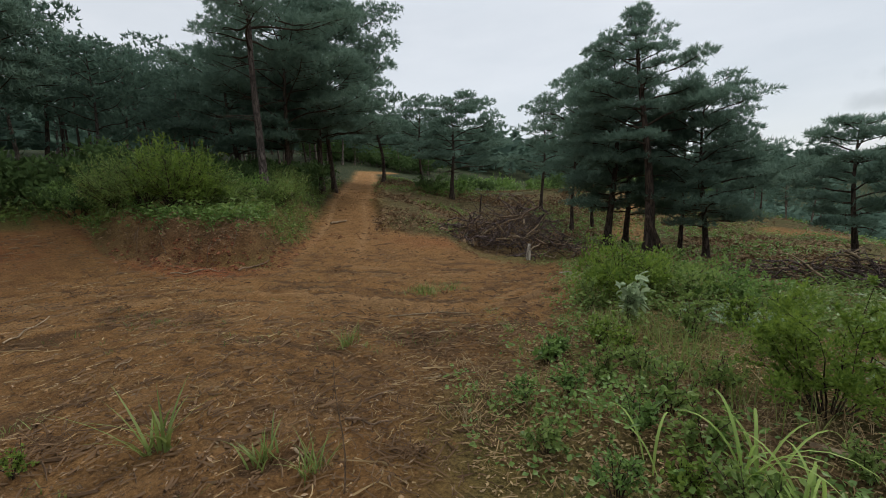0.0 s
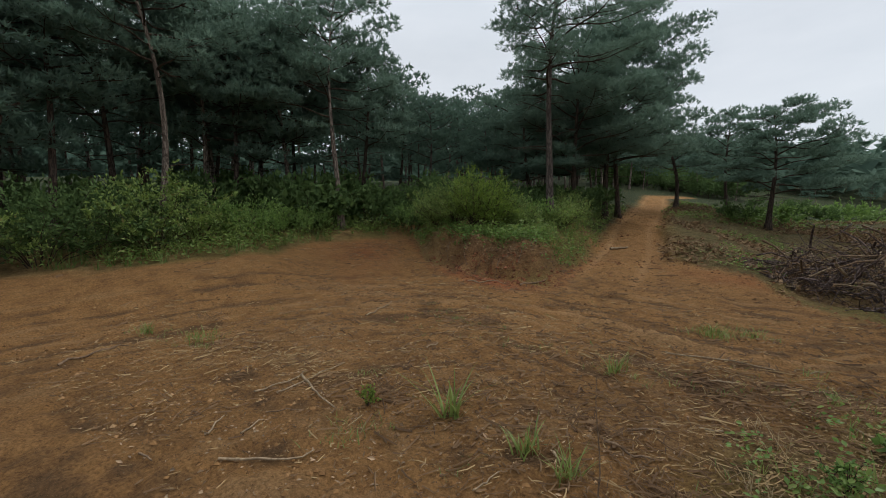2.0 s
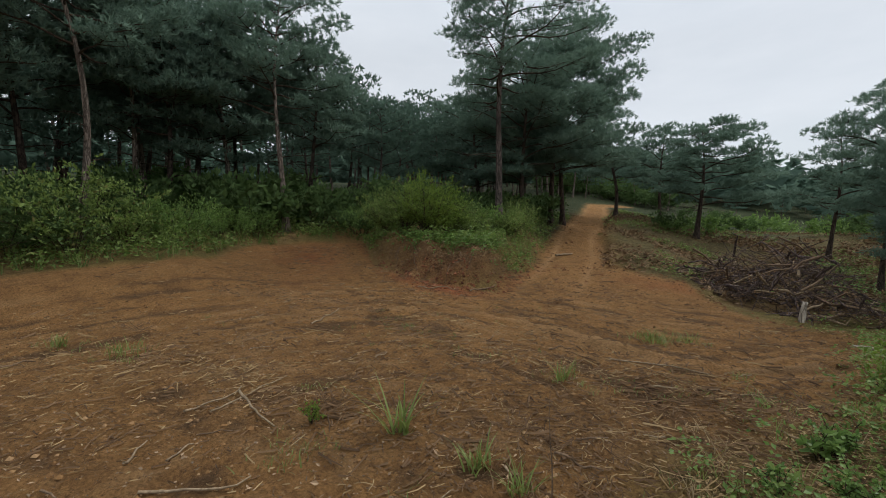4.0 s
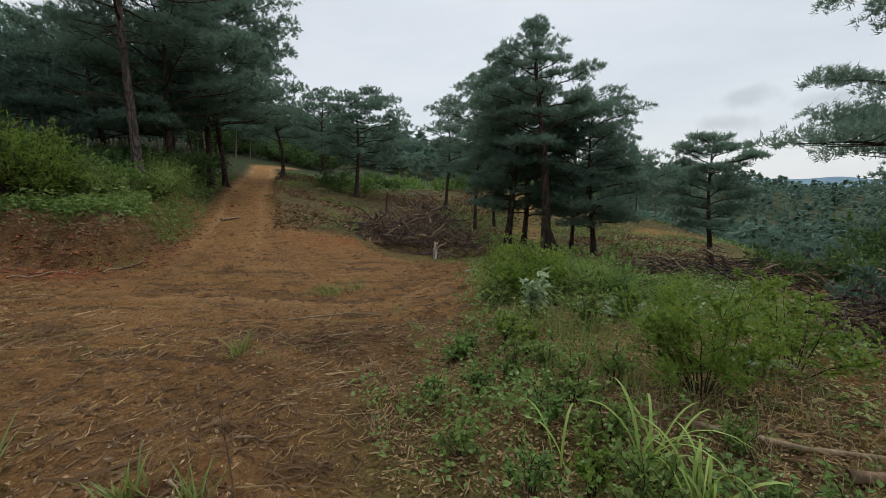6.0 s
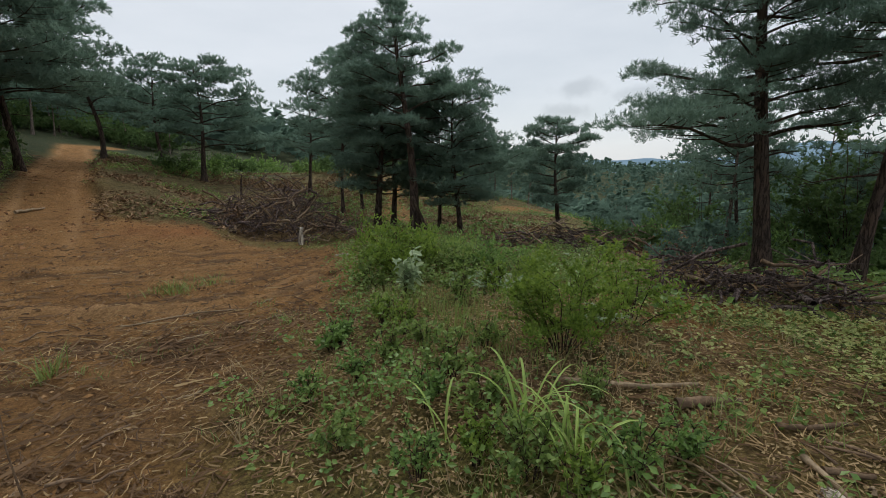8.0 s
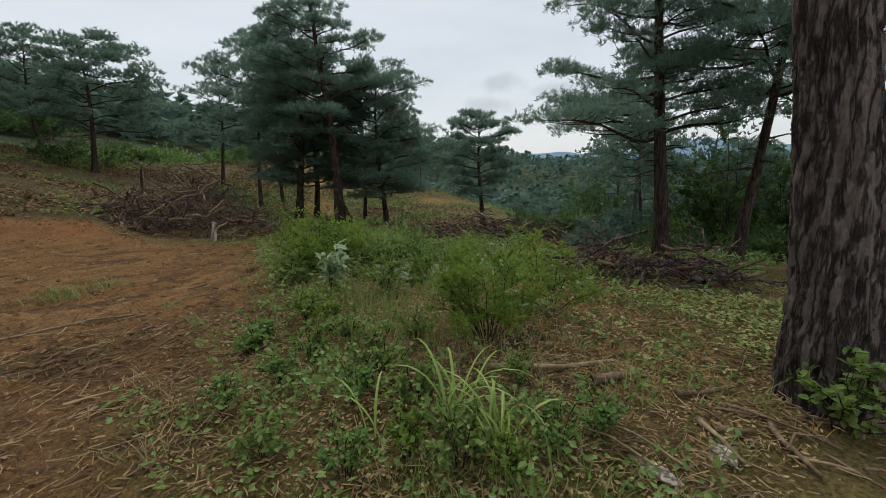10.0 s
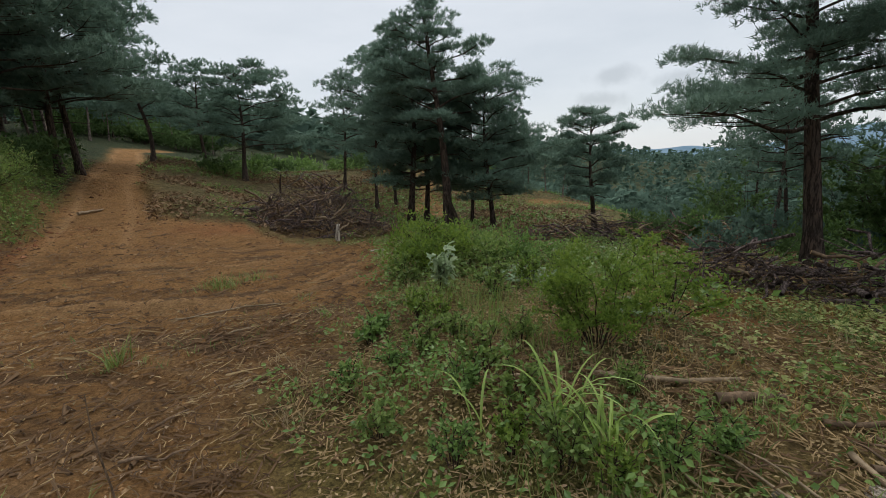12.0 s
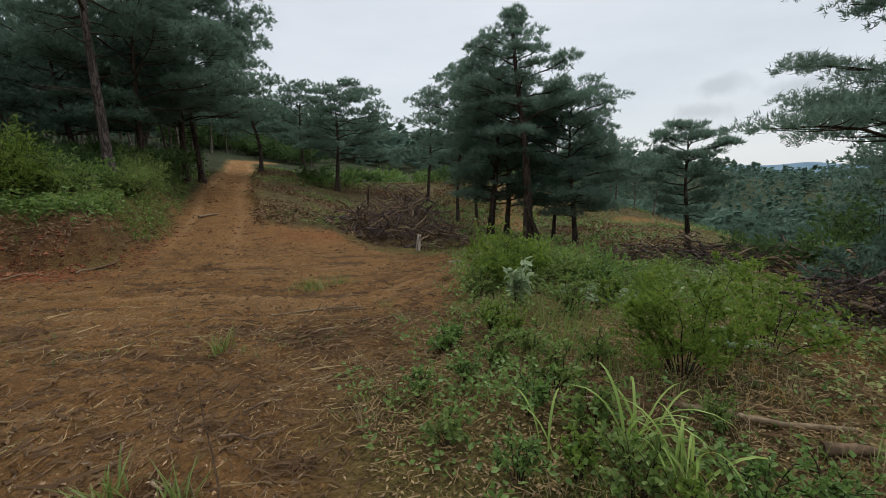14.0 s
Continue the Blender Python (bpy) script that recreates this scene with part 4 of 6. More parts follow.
# ---- shrubs, herbs and grass ----
def shrub_meshes(seed, high, wide, stems, leaf, leaf_w, leaves, mat, stem_mat=TWIG, flat=0.4, upright=0.5, rounded=False, airy=0.0):
    g = np.random.default_rng(seed)
    st = Soup()
    c, d = [], []
    for k in range(stems):
        th, out = g.uniform(0, 6.28), wide * math.sqrt(g.uniform(0.02, 1))
        h = high * g.uniform(0.4, 1.15) * (1 - 0.35 * (out / wide) ** 2)
        o = np.array([math.cos(th), math.sin(th), 0])
        s = np.linspace(0, 1, 5)
        p = o * (out * (0.12 + 0.88 * s ** (1 + upright)))[:, None] + np.array([0, 0, 1.0]) * (h * s)[:, None] + g.normal(size=(5, 3)) * 0.03 * high * s[:, None]
        p[0, 2] = -0.05
        add_tube(st, p, (0.003 + 0.0045 * high) * (1 - 0.8 * s), 4)
        per = max(3, leaves // stems)
        for w in range(5):
            u = g.uniform(0.3, 1.0)
            b = np.array([np.interp(u, s, p[:, q]) for q in range(3)])
            dr = unit(np.array([g.normal(), g.normal(), 0.5 + g.uniform(0, 0.8)]) + o * 0.6)
            ln = high * g.uniform(0.12, 0.32)
            add_tube(st, np.stack([b, b + dr * ln]), [0.004, 0.0015], 3)
            m = per // 5
            q = g.uniform(0.1, 1.05, (m, 1))
            c.append(b + dr * ln * q); d.append(dr * 0.5 + g.normal(size=(m, 3)) * 0.75 + [0, 0, 0.1])
    if airy:
        m = int(leaves * airy)
        lobes = 14
        th, far = g.uniform(0, 6.28, lobes), wide * np.sqrt(g.uniform(0.02, 0.75, lobes))
        mid = np.stack([np.cos(th) * far, np.sin(th) * far, high * g.uniform(0.3, 0.95, lobes) * (1 - 0.45 * (far / wide) ** 2)], 1)
        size = wide * g.uniform(0.14, 0.34, lobes)
        pick = g.integers(lobes, size=m)
        o = unit(g.normal(size=(m, 3)))
        c.append(mid[pick] + o * size[pick, None] * g.uniform(0.3, 1.25, (m, 1)) * [1, 1, 1.15]); d.append(o * 0.7 + [0, 0, 0.7] + g.normal(size=(m, 3)) * 0.6)
        c[-1][:, 2] = np.maximum(c[-1][:, 2], 0.02 * high)
    v, f = leaf_cards(np.concatenate(c), np.concatenate(d), leaf, leaf_w, g, flat, rounded=rounded)
    return st.mesh("woody_base", stem_mat, True), mesh_of("foliage", v, f, mat)


def shrub(az, r, label, meshes=None, group="", turn=0.0, scale=1.0, name="shrub", category="shrub", **kw):
    x, y, z = spot(az, r)
    ob = thing(name, pose(x, y, z, 0, 0, turn) @ Matrix.Scale(scale, 4), label, category, group)
    stem_mesh, leaf_mesh = meshes or shrub_meshes(**kw)
    tagged(part("woody_base", stem_mesh, ob), kind="stuff")
    part("foliage", leaf_mesh, ob)
    return ob


shrub(-42.6, 3.68, "bright yellow-green bush with fine leaves on the slope", seed=101, high=0.86, wide=0.54, stems=18, leaf=0.034, leaf_w=0.019, leaves=6200, mat=SHRUB_LEAF, upright=0.0, airy=0.55)
shrub(-51.0, 4.5, "bright yellow-green bush with fine leaves", seed=102, high=0.84, wide=0.58, stems=10, leaf=0.036, leaf_w=0.021, leaves=2800, mat=SHRUB_LEAF, upright=-0.1, airy=0.3)
shrub(-22.2, 6.3, "thick green shrub at the edge of the bare earth", seed=103, high=0.75, wide=0.7, stems=40, leaf=0.06, leaf_w=0.03, leaves=3000, mat=SHRUB_LEAF, airy=0.5)
shrub(-26.5, 6.8, "thick green shrub at the edge of the bare earth", seed=104, high=0.6, wide=0.9, stems=40, leaf=0.06, leaf_w=0.03, leaves=3000, mat=HERB_LEAF, airy=0.5)
shrub(-33.0, 7.0, "low tangled green shrub", seed=105, high=0.42, wide=0.9, stems=40, leaf=0.06, leaf_w=0.03, leaves=2000, mat=DARK_LEAF, airy=0.5)
shrub(-23.1, 5.2, "broad-leaved sapling with pale young leaves", name="sapling", category="sapling", seed=106, high=0.6, wide=0.17, stems=7, leaf=0.12, leaf_w=0.065, leaves=150, mat=PALE_LEAF, flat=0.8, rounded=True)


def fern(az, r, size, seed):
    """A bracken: arching fronds, each a stalk with rows of narrow leaflets."""
    g = np.random.default_rng(seed)
    x, y, z = spot(az, r)
    ob = thing("fern", pose(x, y, z), "pale grey-green fern with arching fronds among shrubs", "fern", "ferns")
    for k in range(8):
        th, ln = k * 2.4 + g.normal() * 0.3, size * g.uniform(0.7, 1.1)
        o, lat = np.array([math.cos(th), math.sin(th), 0]), np.array([-math.sin(th), math.cos(th), 0])
        u = np.linspace(0, 1, 9)
        p = ln * (o * (0.25 * u + 0.65 * u ** 1.5)[:, None] + np.array([0, 0, 1.0]) * (0.95 * u - 0.62 * u ** 2.2)[:, None])
        v, f, _ = tube(p, 0.004 * (1 - 0.8 * u), 4)
        stalk = part("frond", mesh_of("stalk", v, f, DARK_LEAF, True), ob)
        c, d, sz = [], [], []
        for q in np.linspace(0.22, 0.99, 17):
            m = np.array([np.interp(q, u, p[:, i]) for i in range(3)])
            for sgn in (-1, 1):
                c.append(m); d.append(lat * sgn + o * 0.45 + [0, 0, 0.1 - 0.2 * q]); sz.append(ln * 0.42 * (1.02 - q) ** 0.8 + 0.015)
        v, f = leaf_cards(np.array(c), np.array(d), np.array(sz)[:, None], np.array(sz)[:, None] * 0.20, g, 0.75, 0.2)
        part("frond_blade", mesh_of("frond_blade", v, f, FERN_LEAF), stalk)


for az, r, size, seed in ((-33.4, 5.6, 0.34, 113), (-36.6, 5.5, 0.36, 118), (-30.4, 5.9, 0.32, 119), (-38.6, 5.9, 0.36, 121), (-47.6, 4.35, 0.34, 122), (-34.8, 6.0, 0.36, 123)):
    fern(az, r, size, seed)
shrub(-13.2, 3.75, "dark broad-leaved sapling at the edge of the bare earth", name="sapling", category="sapling", seed=111, high=0.26, wide=0.16, stems=5, leaf=0.10, leaf_w=0.055, leaves=60, mat=DARK_LEAF)
for az, r, seed, high, wide, leaves, mat in [(34.6, 12.3, 107, 1.25, 0.8, 2600, HERB_LEAF), (31.8, 12.0, 112, 1.7, 0.85, 3400, SHRUB_LEAF), (29.4, 12.2, 114, 1.35, 0.8, 2600, SHRUB_LEAF), (26.2, 12.5, 108, 0.9, 0.7, 2200, HERB_LEAF), (37.0, 12.9, 115, 0.95, 0.8, 2000, HERB_LEAF), (20.6, 13.4, 116, 0.7, 0.7, 1800, HERB_LEAF), (19.3, 15.0, 117, 0.8, 0.7, 1800, HERB_LEAF)]:
    shrub(az, r, "feathery green bush above the cut bank", group="bushes above the bank", seed=seed, high=high, wide=wide, stems=60, leaf=0.13, leaf_w=0.024, leaves=leaves, mat=mat, upright=0.5, airy=0.25, flat=0.25)
shrub(24.6, 13.6, "green bush at the foot of a pine", seed=109, high=0.8, wide=0.8, stems=40, leaf=0.10, leaf_w=0.045, leaves=3600, mat=DARK_LEAF)
EDGE = [shrub_meshes(seed=120 + k, high=1.3, wide=1.3, stems=16, leaf=0.08, leaf_w=0.036, leaves=2400, mat=m, upright=0.3, airy=0.5) for k, m in enumerate((MID_LEAF, HERB_LEAF, DARK_LEAF))]
FAR_BUSH = [shrub_meshes(seed=140 + k, high=1.3, wide=1.3, stems=7, leaf=0.2, leaf_w=0.10, leaves=520, mat=m, upright=0.3, airy=0.5) for k, m in enumerate((MID_LEAF, DARK_LEAF, NEEDLE_FAR))]
g = np.random.default_rng(9)
for az, r, k, s in [(70.5, 12.9, 1, 1.4), (75, 12.8, 0, 1.3), (66, 13.0, 1, 1.15), (61.5, 13.2, 2, 0.95), (80, 12.6, 0, 1.4), (85, 12.2, 1, 1.1), (90, 11.8, 0, 1.2), (57, 13.8, 2, 0.8), (53, 15.0, 2, 0.7), (37, 13.6, 1, 0.9), (40, 15.0, 2, 0.8), (24.5, 15.5, 0, 0.8), (20.5, 16.6, 1, 0.7), (18.5, 19.0, 1, 0.6)]:
    shrub(az, r, "green undergrowth bush at the edge of the wood", EDGE[k], "undergrowth", g.uniform(0, 360), s)
for az0, az1, r0, r1, n, sc in [(42, 100, 15, 26, 46, (0.8, 1.5)), (22, 42, 15, 24, 22, (0.7, 1.2)), (15.5, 23, 18, 28, 22, (0.6, 1.0))]:
    for k in range(n):
        az, r = g.uniform(az0, az1), g.uniform(r0, r1)
        if off_track(*place(az, r), az, r) or abs(float(road_gap(*[np.array(q) for q in place(az, r)])[0])) > 1.9:
            shrub(az, r, "dark undergrowth bush inside the wood", FAR_BUSH[0], "undergrowth", g.uniform(0, 360), g.uniform(*sc))
for k in range(46):
    shrub(g.uniform(0, 18), g.uniform(43, 54), "dark undergrowth bush inside the wood", FAR_BUSH[0], "undergrowth", g.uniform(0, 360), g.uniform(0.9, 1.7))
for k in range(34):
    az, r = g.uniform(-92, -50), g.uniform(9.5, 20)
    shrub(az, r, "green undergrowth bush on the valley slope", FAR_BUSH[int(g.integers(3))], "bushes of the valley slope", g.uniform(0, 360), g.uniform(0.4, 0.8))
for k in range(40):
    az, r = g.uniform(-42, 2), g.uniform(25, 44)
    if abs(float(road_gap(*[np.array(q) for q in place(az, r)], SIDE_TRACK)[0])) > 1.8:
        shrub(az, r, "green bush on the far slope", FAR_BUSH[int(g.integers(2))], "bushes of the far slope", g.uniform(0, 360), g.uniform(0.6, 1.2))


BROADLEAF = shrub_meshes(seed=150, high=4.2, wide=1.9, stems=22, leaf=0.17, leaf_w=0.09, leaves=4200, mat=MID_LEAF, upright=0.2)
for k, (az, r, s) in enumerate([(-72, 13, 0.7), (-78, 15, 0.9), (-86, 13, 0.9), (-91, 12, 0.8), (-69, 19, 0.9), (-60, 22, 0.9), (-82, 22, 1.1), (-75, 26, 1.1), (-56, 28, 1.0), (-64, 30, 1.1), (-88, 18, 1.0)]):
    shrub(az, r, "bright green broadleaf tree on the valley slope", BROADLEAF, "broadleaf trees of the valley", k * 77, s, name="broadleaf_tree", category="tree")


def brush_pile(az, r, wide, deep, high, count, seed, label, turn=0.0, steep=0.25):
    """Heaped cut branches: each thick one a piece, the twigs joined."""
    g = np.random.default_rng(seed)
    x, y, z = spot(az, r)
    ob = thing("brush_pile", pose(x, y, z, 0, 0, turn), label, "brush pile")

    def dome(a, b):
        lump = 0.45 + 1.7 * max(0.0, float(vnoise(np.array(a * 1.3 + seed), np.array(b * 1.3), seed)) + 0.25)
        return high * lump * max(0.0, 1 - (a / wide) ** 2 - (b / deep) ** 2) ** 0.55

    def stick(ln, rad):
        a, b = g.uniform(-0.95, 0.95) * wide, g.uniform(-0.95, 0.95) * deep
        th = g.uniform(0, 6.28); o = np.array([math.cos(th), math.sin(th), g.normal() * steep])
        s = np.linspace(-0.5, 0.5, 5)
        p = np.array([a, b, dome(a, b) * g.uniform(0.15, 1.2) + 0.03]) + s[:, None] * o * ln + g.normal(size=(5, 3)) * 0.05 * ln
        wx, wy = p[:, 0] * math.cos(radians(turn)) - p[:, 1] * math.sin(radians(turn)) + x, p[:, 0] * math.sin(radians(turn)) + p[:, 1] * math.cos(radians(turn)) + y
        p[:, 2] = np.maximum(p[:, 2], ground_z(wx, wy) - z + rad)
        return p, rad * np.array([1, 0.9, 0.75, 0.55, 0.3])
    for k in range(count):
        p, q = stick(g.uniform(0.35, 1.1) * (1.5 if k % 9 == 0 else 1), g.uniform(0.012, 0.034))
        v, f, _ = tube(p, q, 5)
        part("branch", mesh_of("branch", v, f, PALE_STICK if g.uniform() < 0.16 else STICK if g.uniform() < 0.3 else DEAD_WOOD, True), ob)
    tw = Soup()
    for k in range(count * 4):
        p, q = stick(g.uniform(0.2, 0.7), g.uniform(0.004, 0.010))
        add_tube(tw, p[::2], q[::2], 3)
    tagged(part("twig_tangle", tw.mesh("twigs", DEAD_WOOD), ob), kind="stuff")
    n = count * 7
    a, b = g.uniform(-1, 1, n) * wide, g.uniform(-1, 1, n) * deep
    hh = high * np.clip(1 - (a / wide) ** 2 - (b / deep) ** 2, 0, 1) ** 0.7
    v, f = leaf_cards(np.stack([a, b, hh * g.uniform(0.2, 1.0, n) + 0.02], 1), g.normal(size=(n, 3)), 0.09, 0.03, g, 0.2)
    tagged(part("withered_foliage", mesh_of("withered_leaves", v, f, LITTER), ob), kind="stuff")
    return ob


brush_pile(-7.6, 12.5, 2.6, 1.05, 0.95, 230, 201, "heap of cut dark brushwood beside the clearing", -62, 0.5)
brush_pile(-40.5, 10.6, 1.5, 0.8, 0.45, 60, 202, "low heap of cut branches on the slope", -40)
brush_pile(-52.0, 12.5, 2.2, 0.9, 0.5, 60, 204, "low heap of cut branches on the slope", -50)
brush_pile(-63.0, 6.3, 1.15, 0.6, 0.55, 70, 203, "heap of dead brushwood under a pine", -62)


# ---- ground cover ----
def scatter(n, x0, x1, y0, y1, chance, g):
    """Points on the ground, kept by a chance between 0 and 1."""
    x, y = g.uniform(x0, x1, n), g.uniform(y0, y1, n)
    keep = g.uniform(0, 1, n) < chance(x, y)
    x, y = x[keep], y[keep]
    return np.stack([x, y, ground_z(x, y)], 1)


def wild(x, y):
    return 1 - masks(x, y)[0]


def clumpy(x, y, scale, seed, low=0.0, gain=2.2):
    return np.clip(0.5 + gain * (fbm(x * scale, y * scale, 3, seed) - low), 0, 1)


def dry_patch(x, y):
    """Less growth on the dead wood near the old pine."""
    return 1 - 0.85 * np.exp(-((x - 2.7) / 1.0) ** 2 - ((y - 0.95) / 0.75) ** 2)


def near_ground(x, y):
    r = np.hypot(x, y)
    return np.clip(3.4 / np.maximum(r, 1.0), 0, 1) ** 1.2


def stuff(name, v, f, mat, label, category):
    return tagged(new(name, mesh_of(name, v, f, mat)), label, category, kind="stuff")


def twig_bits(p, length, rad, g, lift=0.012, rise=0.10):
    """Short straight twigs lying about: slim three-sided prisms."""
    n = len(p)
    th = g.uniform(0, 6.28, n)
    d = np.stack([np.cos(th), np.sin(th), g.normal(size=n) * rise], 1)
    ln = length * g.gamma(2.2, 0.45, (n, 1)); rr = rad * g.uniform(0.5, 1.5, (n, 1))
    a, b = p - d * ln / 2 + [0, 0, lift], p + d * ln / 2 + [0, 0, lift]
    bend = (a + b) / 2 + np.stack([-d[:, 1], d[:, 0], 0 * d[:, 0]], 1) * ln * g.normal(size=(n, 1)) * 0.06
    s = np.stack([-d[:, 1], d[:, 0], 0 * d[:, 0]], 1)
    rows = []
    for c, k in ((a, 1.0), (bend, 0.85), (b, 0.45)):
        rows += [c - s * rr * k, c + s * rr * k, c + np.array([0, 0, 1.5]) * rr * k]
    v = np.stack(rows, 1).reshape(-1, 3)
    f = []
    o = np.arange(n)[:, None] * 9
    for q in (0, 3):
        for i in range(3):
            j = (i + 1) % 3
            f += [o + [q + i, q + j, q + 3 + j, q + 3 + i]]
    return v, np.concatenate(f)


g = np.random.default_rng(31)
# small twigs, bark bits and dead leaves over the trodden earth
p = scatter(60000, -9, 5, 0.7, 8, lambda x, y: near_ground(x, y) * (0.05 + 0.8 * clumpy(x, y, 0.9, 41, 0.12, 3.0)) * 0.20, g)
v, f = twig_bits(p, 0.042, 0.0028, g)
stuff("twig_litter", v, f, STRAW, "pale dry twigs and straw scattered over the earth", "twig litter")
p = scatter(60000, -9, 6, 0.7, 9, lambda x, y: near_ground(x, y) * (0.06 + 0.7 * clumpy(x, y, 0.8, 42, 0.16, 3.0)) * 0.42, g)
v, f = twig_bits(p, 0.070, 0.0050, g)
stuff("dark_twig_litter", v, f, BROWN_TWIG, "dark broken twigs scattered over the earth", "twig litter")
p = scatter(80000, -9, 6, 0.7, 12, lambda x, y: near_ground(x, y) * (0.2 + 0.8 * clumpy(x, y, 1.1, 43)) * 0.6, g)
size = np.minimum(g.gamma(1.3, 0.42, (len(p), 1)) + 0.2, 1.3)
v, f = leaf_cards(p + [0, 0, 0.006], g.normal(size=p.shape) * [1, 1, 0.25], 0.036 * size, 0.014 * size * g.uniform(0.5, 1.6, (len(p), 1)), g, 0.7, 0.5)
stuff("bark_and_leaf_litter", v, f, CHIPS, "brown bark flakes and dead leaves on the earth", "leaf litter")


p = scatter(90000, -7, 3, 0.7, 8, lambda x, y: near_ground(x, y) ** 1.5 * masks(x, y)[0] * clumpy(x, y, 1.4, 47, 0.12, 3.0) * 0.45, g)
v, f = leaf_cards(p + [0, 0, 0.004], g.normal(size=p.shape) * [1, 1, 0.2], 0.020, 0.011, g, 0.7, 0.5)
stuff("bark_crumbs", v, f, BROWN_TWIG, "dark crumbs of bark and soil on the earth", "bark crumbs")
# straw, needles and dead leaves under the herbs
p = scatter(13000, 0.1, 7.5, 0.6, 7.5, lambda x, y: wild(x, y) * near_ground(x, y) * 0.8, g)
v, f = twig_bits(p, 0.070, 0.0026, g, 0.022, 0.2)
stuff("straw_litter", v, f, STRAW, "pale straw and thin twigs under the herbs", "straw")
p = scatter(42000, 0.1, 7.5, 0.6, 7.5, lambda x, y: wild(x, y) * near_ground(x, y) * 0.8, g)
v, f = leaf_cards(p + [0, 0, 0.012], g.normal(size=p.shape) * [1, 1, 0.25], 0.034, 0.015, g, 0.65)
stuff("dead_leaves", v, f, DEAD_LEAF, "brown dead leaves under the herbs", "leaf litter")
p = scatter(60000, 5, 22, 3, 24, lambda x, y: wild(x, y) * 0.5 * clumpy(x, y, 0.6, 45), g)
v, f = leaf_cards(p + [0, 0, 0.03], g.normal(size=p.shape) * [1, 1, 0.3], 0.15, 0.05, g, 0.6)
stuff("slope_brush_litter", v, f, LITTER, "brown brush and dead leaves on the slope", "leaf litter")
p = scatter(9000, 4, 22, 2, 22, lambda x, y: wild(x, y) * clumpy(x, y, 0.5, 46, 0.05, 3), g)
c = np.repeat(p, 4, 0) + g.normal(size=(len(p) * 4, 3)) * [0.06, 0.06, 0.05] + [0, 0, 0.10]
v, f = leaf_cards(c, g.normal(size=c.shape) * [1, 1, 0.4] + [0, 0, 0.2], 0.11, 0.06, g, 0.6)
stuff("slope_greenery", v, f, DARK_LEAF, "green weeds on the slope above the valley", "herbs")

# mats of broken twigs, bark and straw, darker than the earth round them
def mulch(x, y):
    patches = ((0.10, 3.2, 0.65, 0.85, 1.0), (-0.6, 4.7, 1.3, 0.30, 0.9), (-3.8, 2.7, 0.70, 0.36, 1.0), (-4.5, 2.6, 0.55, 0.30, 0.8), (-2.5, 2.7, 0.35, 0.25, 0.9), (-2.1, 4.7, 0.9, 0.28, 0.9), (-6.0, 2.4, 0.9, 0.42, 1.0), (-5.2, 1.9, 0.7, 0.35, 0.5), (0.9, 4.6, 0.7, 0.35, 0.9), (-0.5, 2.2, 0.6, 0.4, 0.6), (-7.6, 5.9, 0.8, 0.3, 0.7), (-3.2, 6.2, 0.9, 0.2, 0.6))
    m = sum(k * np.exp(-((x - a) / w) ** 2 - ((y - b) / d) ** 2) for a, b, w, d, k in patches)
    return np.clip(m, 0, 1) * (0.25 + 0.9 * clumpy(x, y, 1.8, 48, 0.0, 3.0))


p = scatter(52000, -7.5, 2.2, 1.2, 7.2, lambda x, y: mulch(x, y) * 0.30, g)
v, f = twig_bits(p, 0.080, 0.0038, g, 0.014, 0.14)
stuff("broken_twig_mat", v, f, BROWN_TWIG, "matted broken brown twigs on the earth", "twig litter")
p = scatter(26000, -7.5, 2.2, 1.2, 7.2, lambda x, y: mulch(x, y) * 0.36, g)
v, f = twig_bits(p, 0.075, 0.0032, g, 0.020, 0.16)
stuff("pale_twig_mat", v, f, STRAW, "pale broken twigs and straw matted on the earth", "straw")
p = scatter(2600, -8.5, 2.4, 1.2, 9.5, lambda x, y: masks(x, y)[0] * (0.10 + 0.5 * mulch(x, y)) * np.clip(4.5 / np.hypot(x, y), 0, 1), g)
v, f = twig_bits(p, 0.22, 0.0058, g, 0.012, 0.05)
stuff("long_twigs", v, f, BROWN_TWIG, "longer dark twigs strewn over the clearing", "twig litter")
p = scatter(1300, -8.5, 2.4, 1.2, 9.5, lambda x, y: masks(x, y)[0] * (0.10 + 0.5 * mulch(x, y)) * np.clip(4.5 / np.hypot(x, y), 0, 1), g)
v, f = twig_bits(p, 0.20, 0.0050, g, 0.014, 0.05)
stuff("long_pale_twigs", v, f, STRAW, "longer bleached twigs strewn over the clearing", "straw")
p = scatter(9000, -9, 2.4, 1.0, 10, lambda x, y: masks(x, y)[0] * 0.22 * np.clip(5.0 / np.hypot(x, y), 0, 1) * (0.3 + clumpy(x, y, 1.2, 49)), g)
size = g.uniform(0.5, 1.5, (len(p), 1))
v, f = leaf_cards(p + [0, 0, 0.008], g.normal(size=p.shape) * [1, 1, 0.3], 0.040 * size, 0.013 * size, g, 0.6, 0.5)
stuff("pale_chips", v, f, DEAD_LEAF, "pale wood chips and dead leaves on the earth", "wood chips")

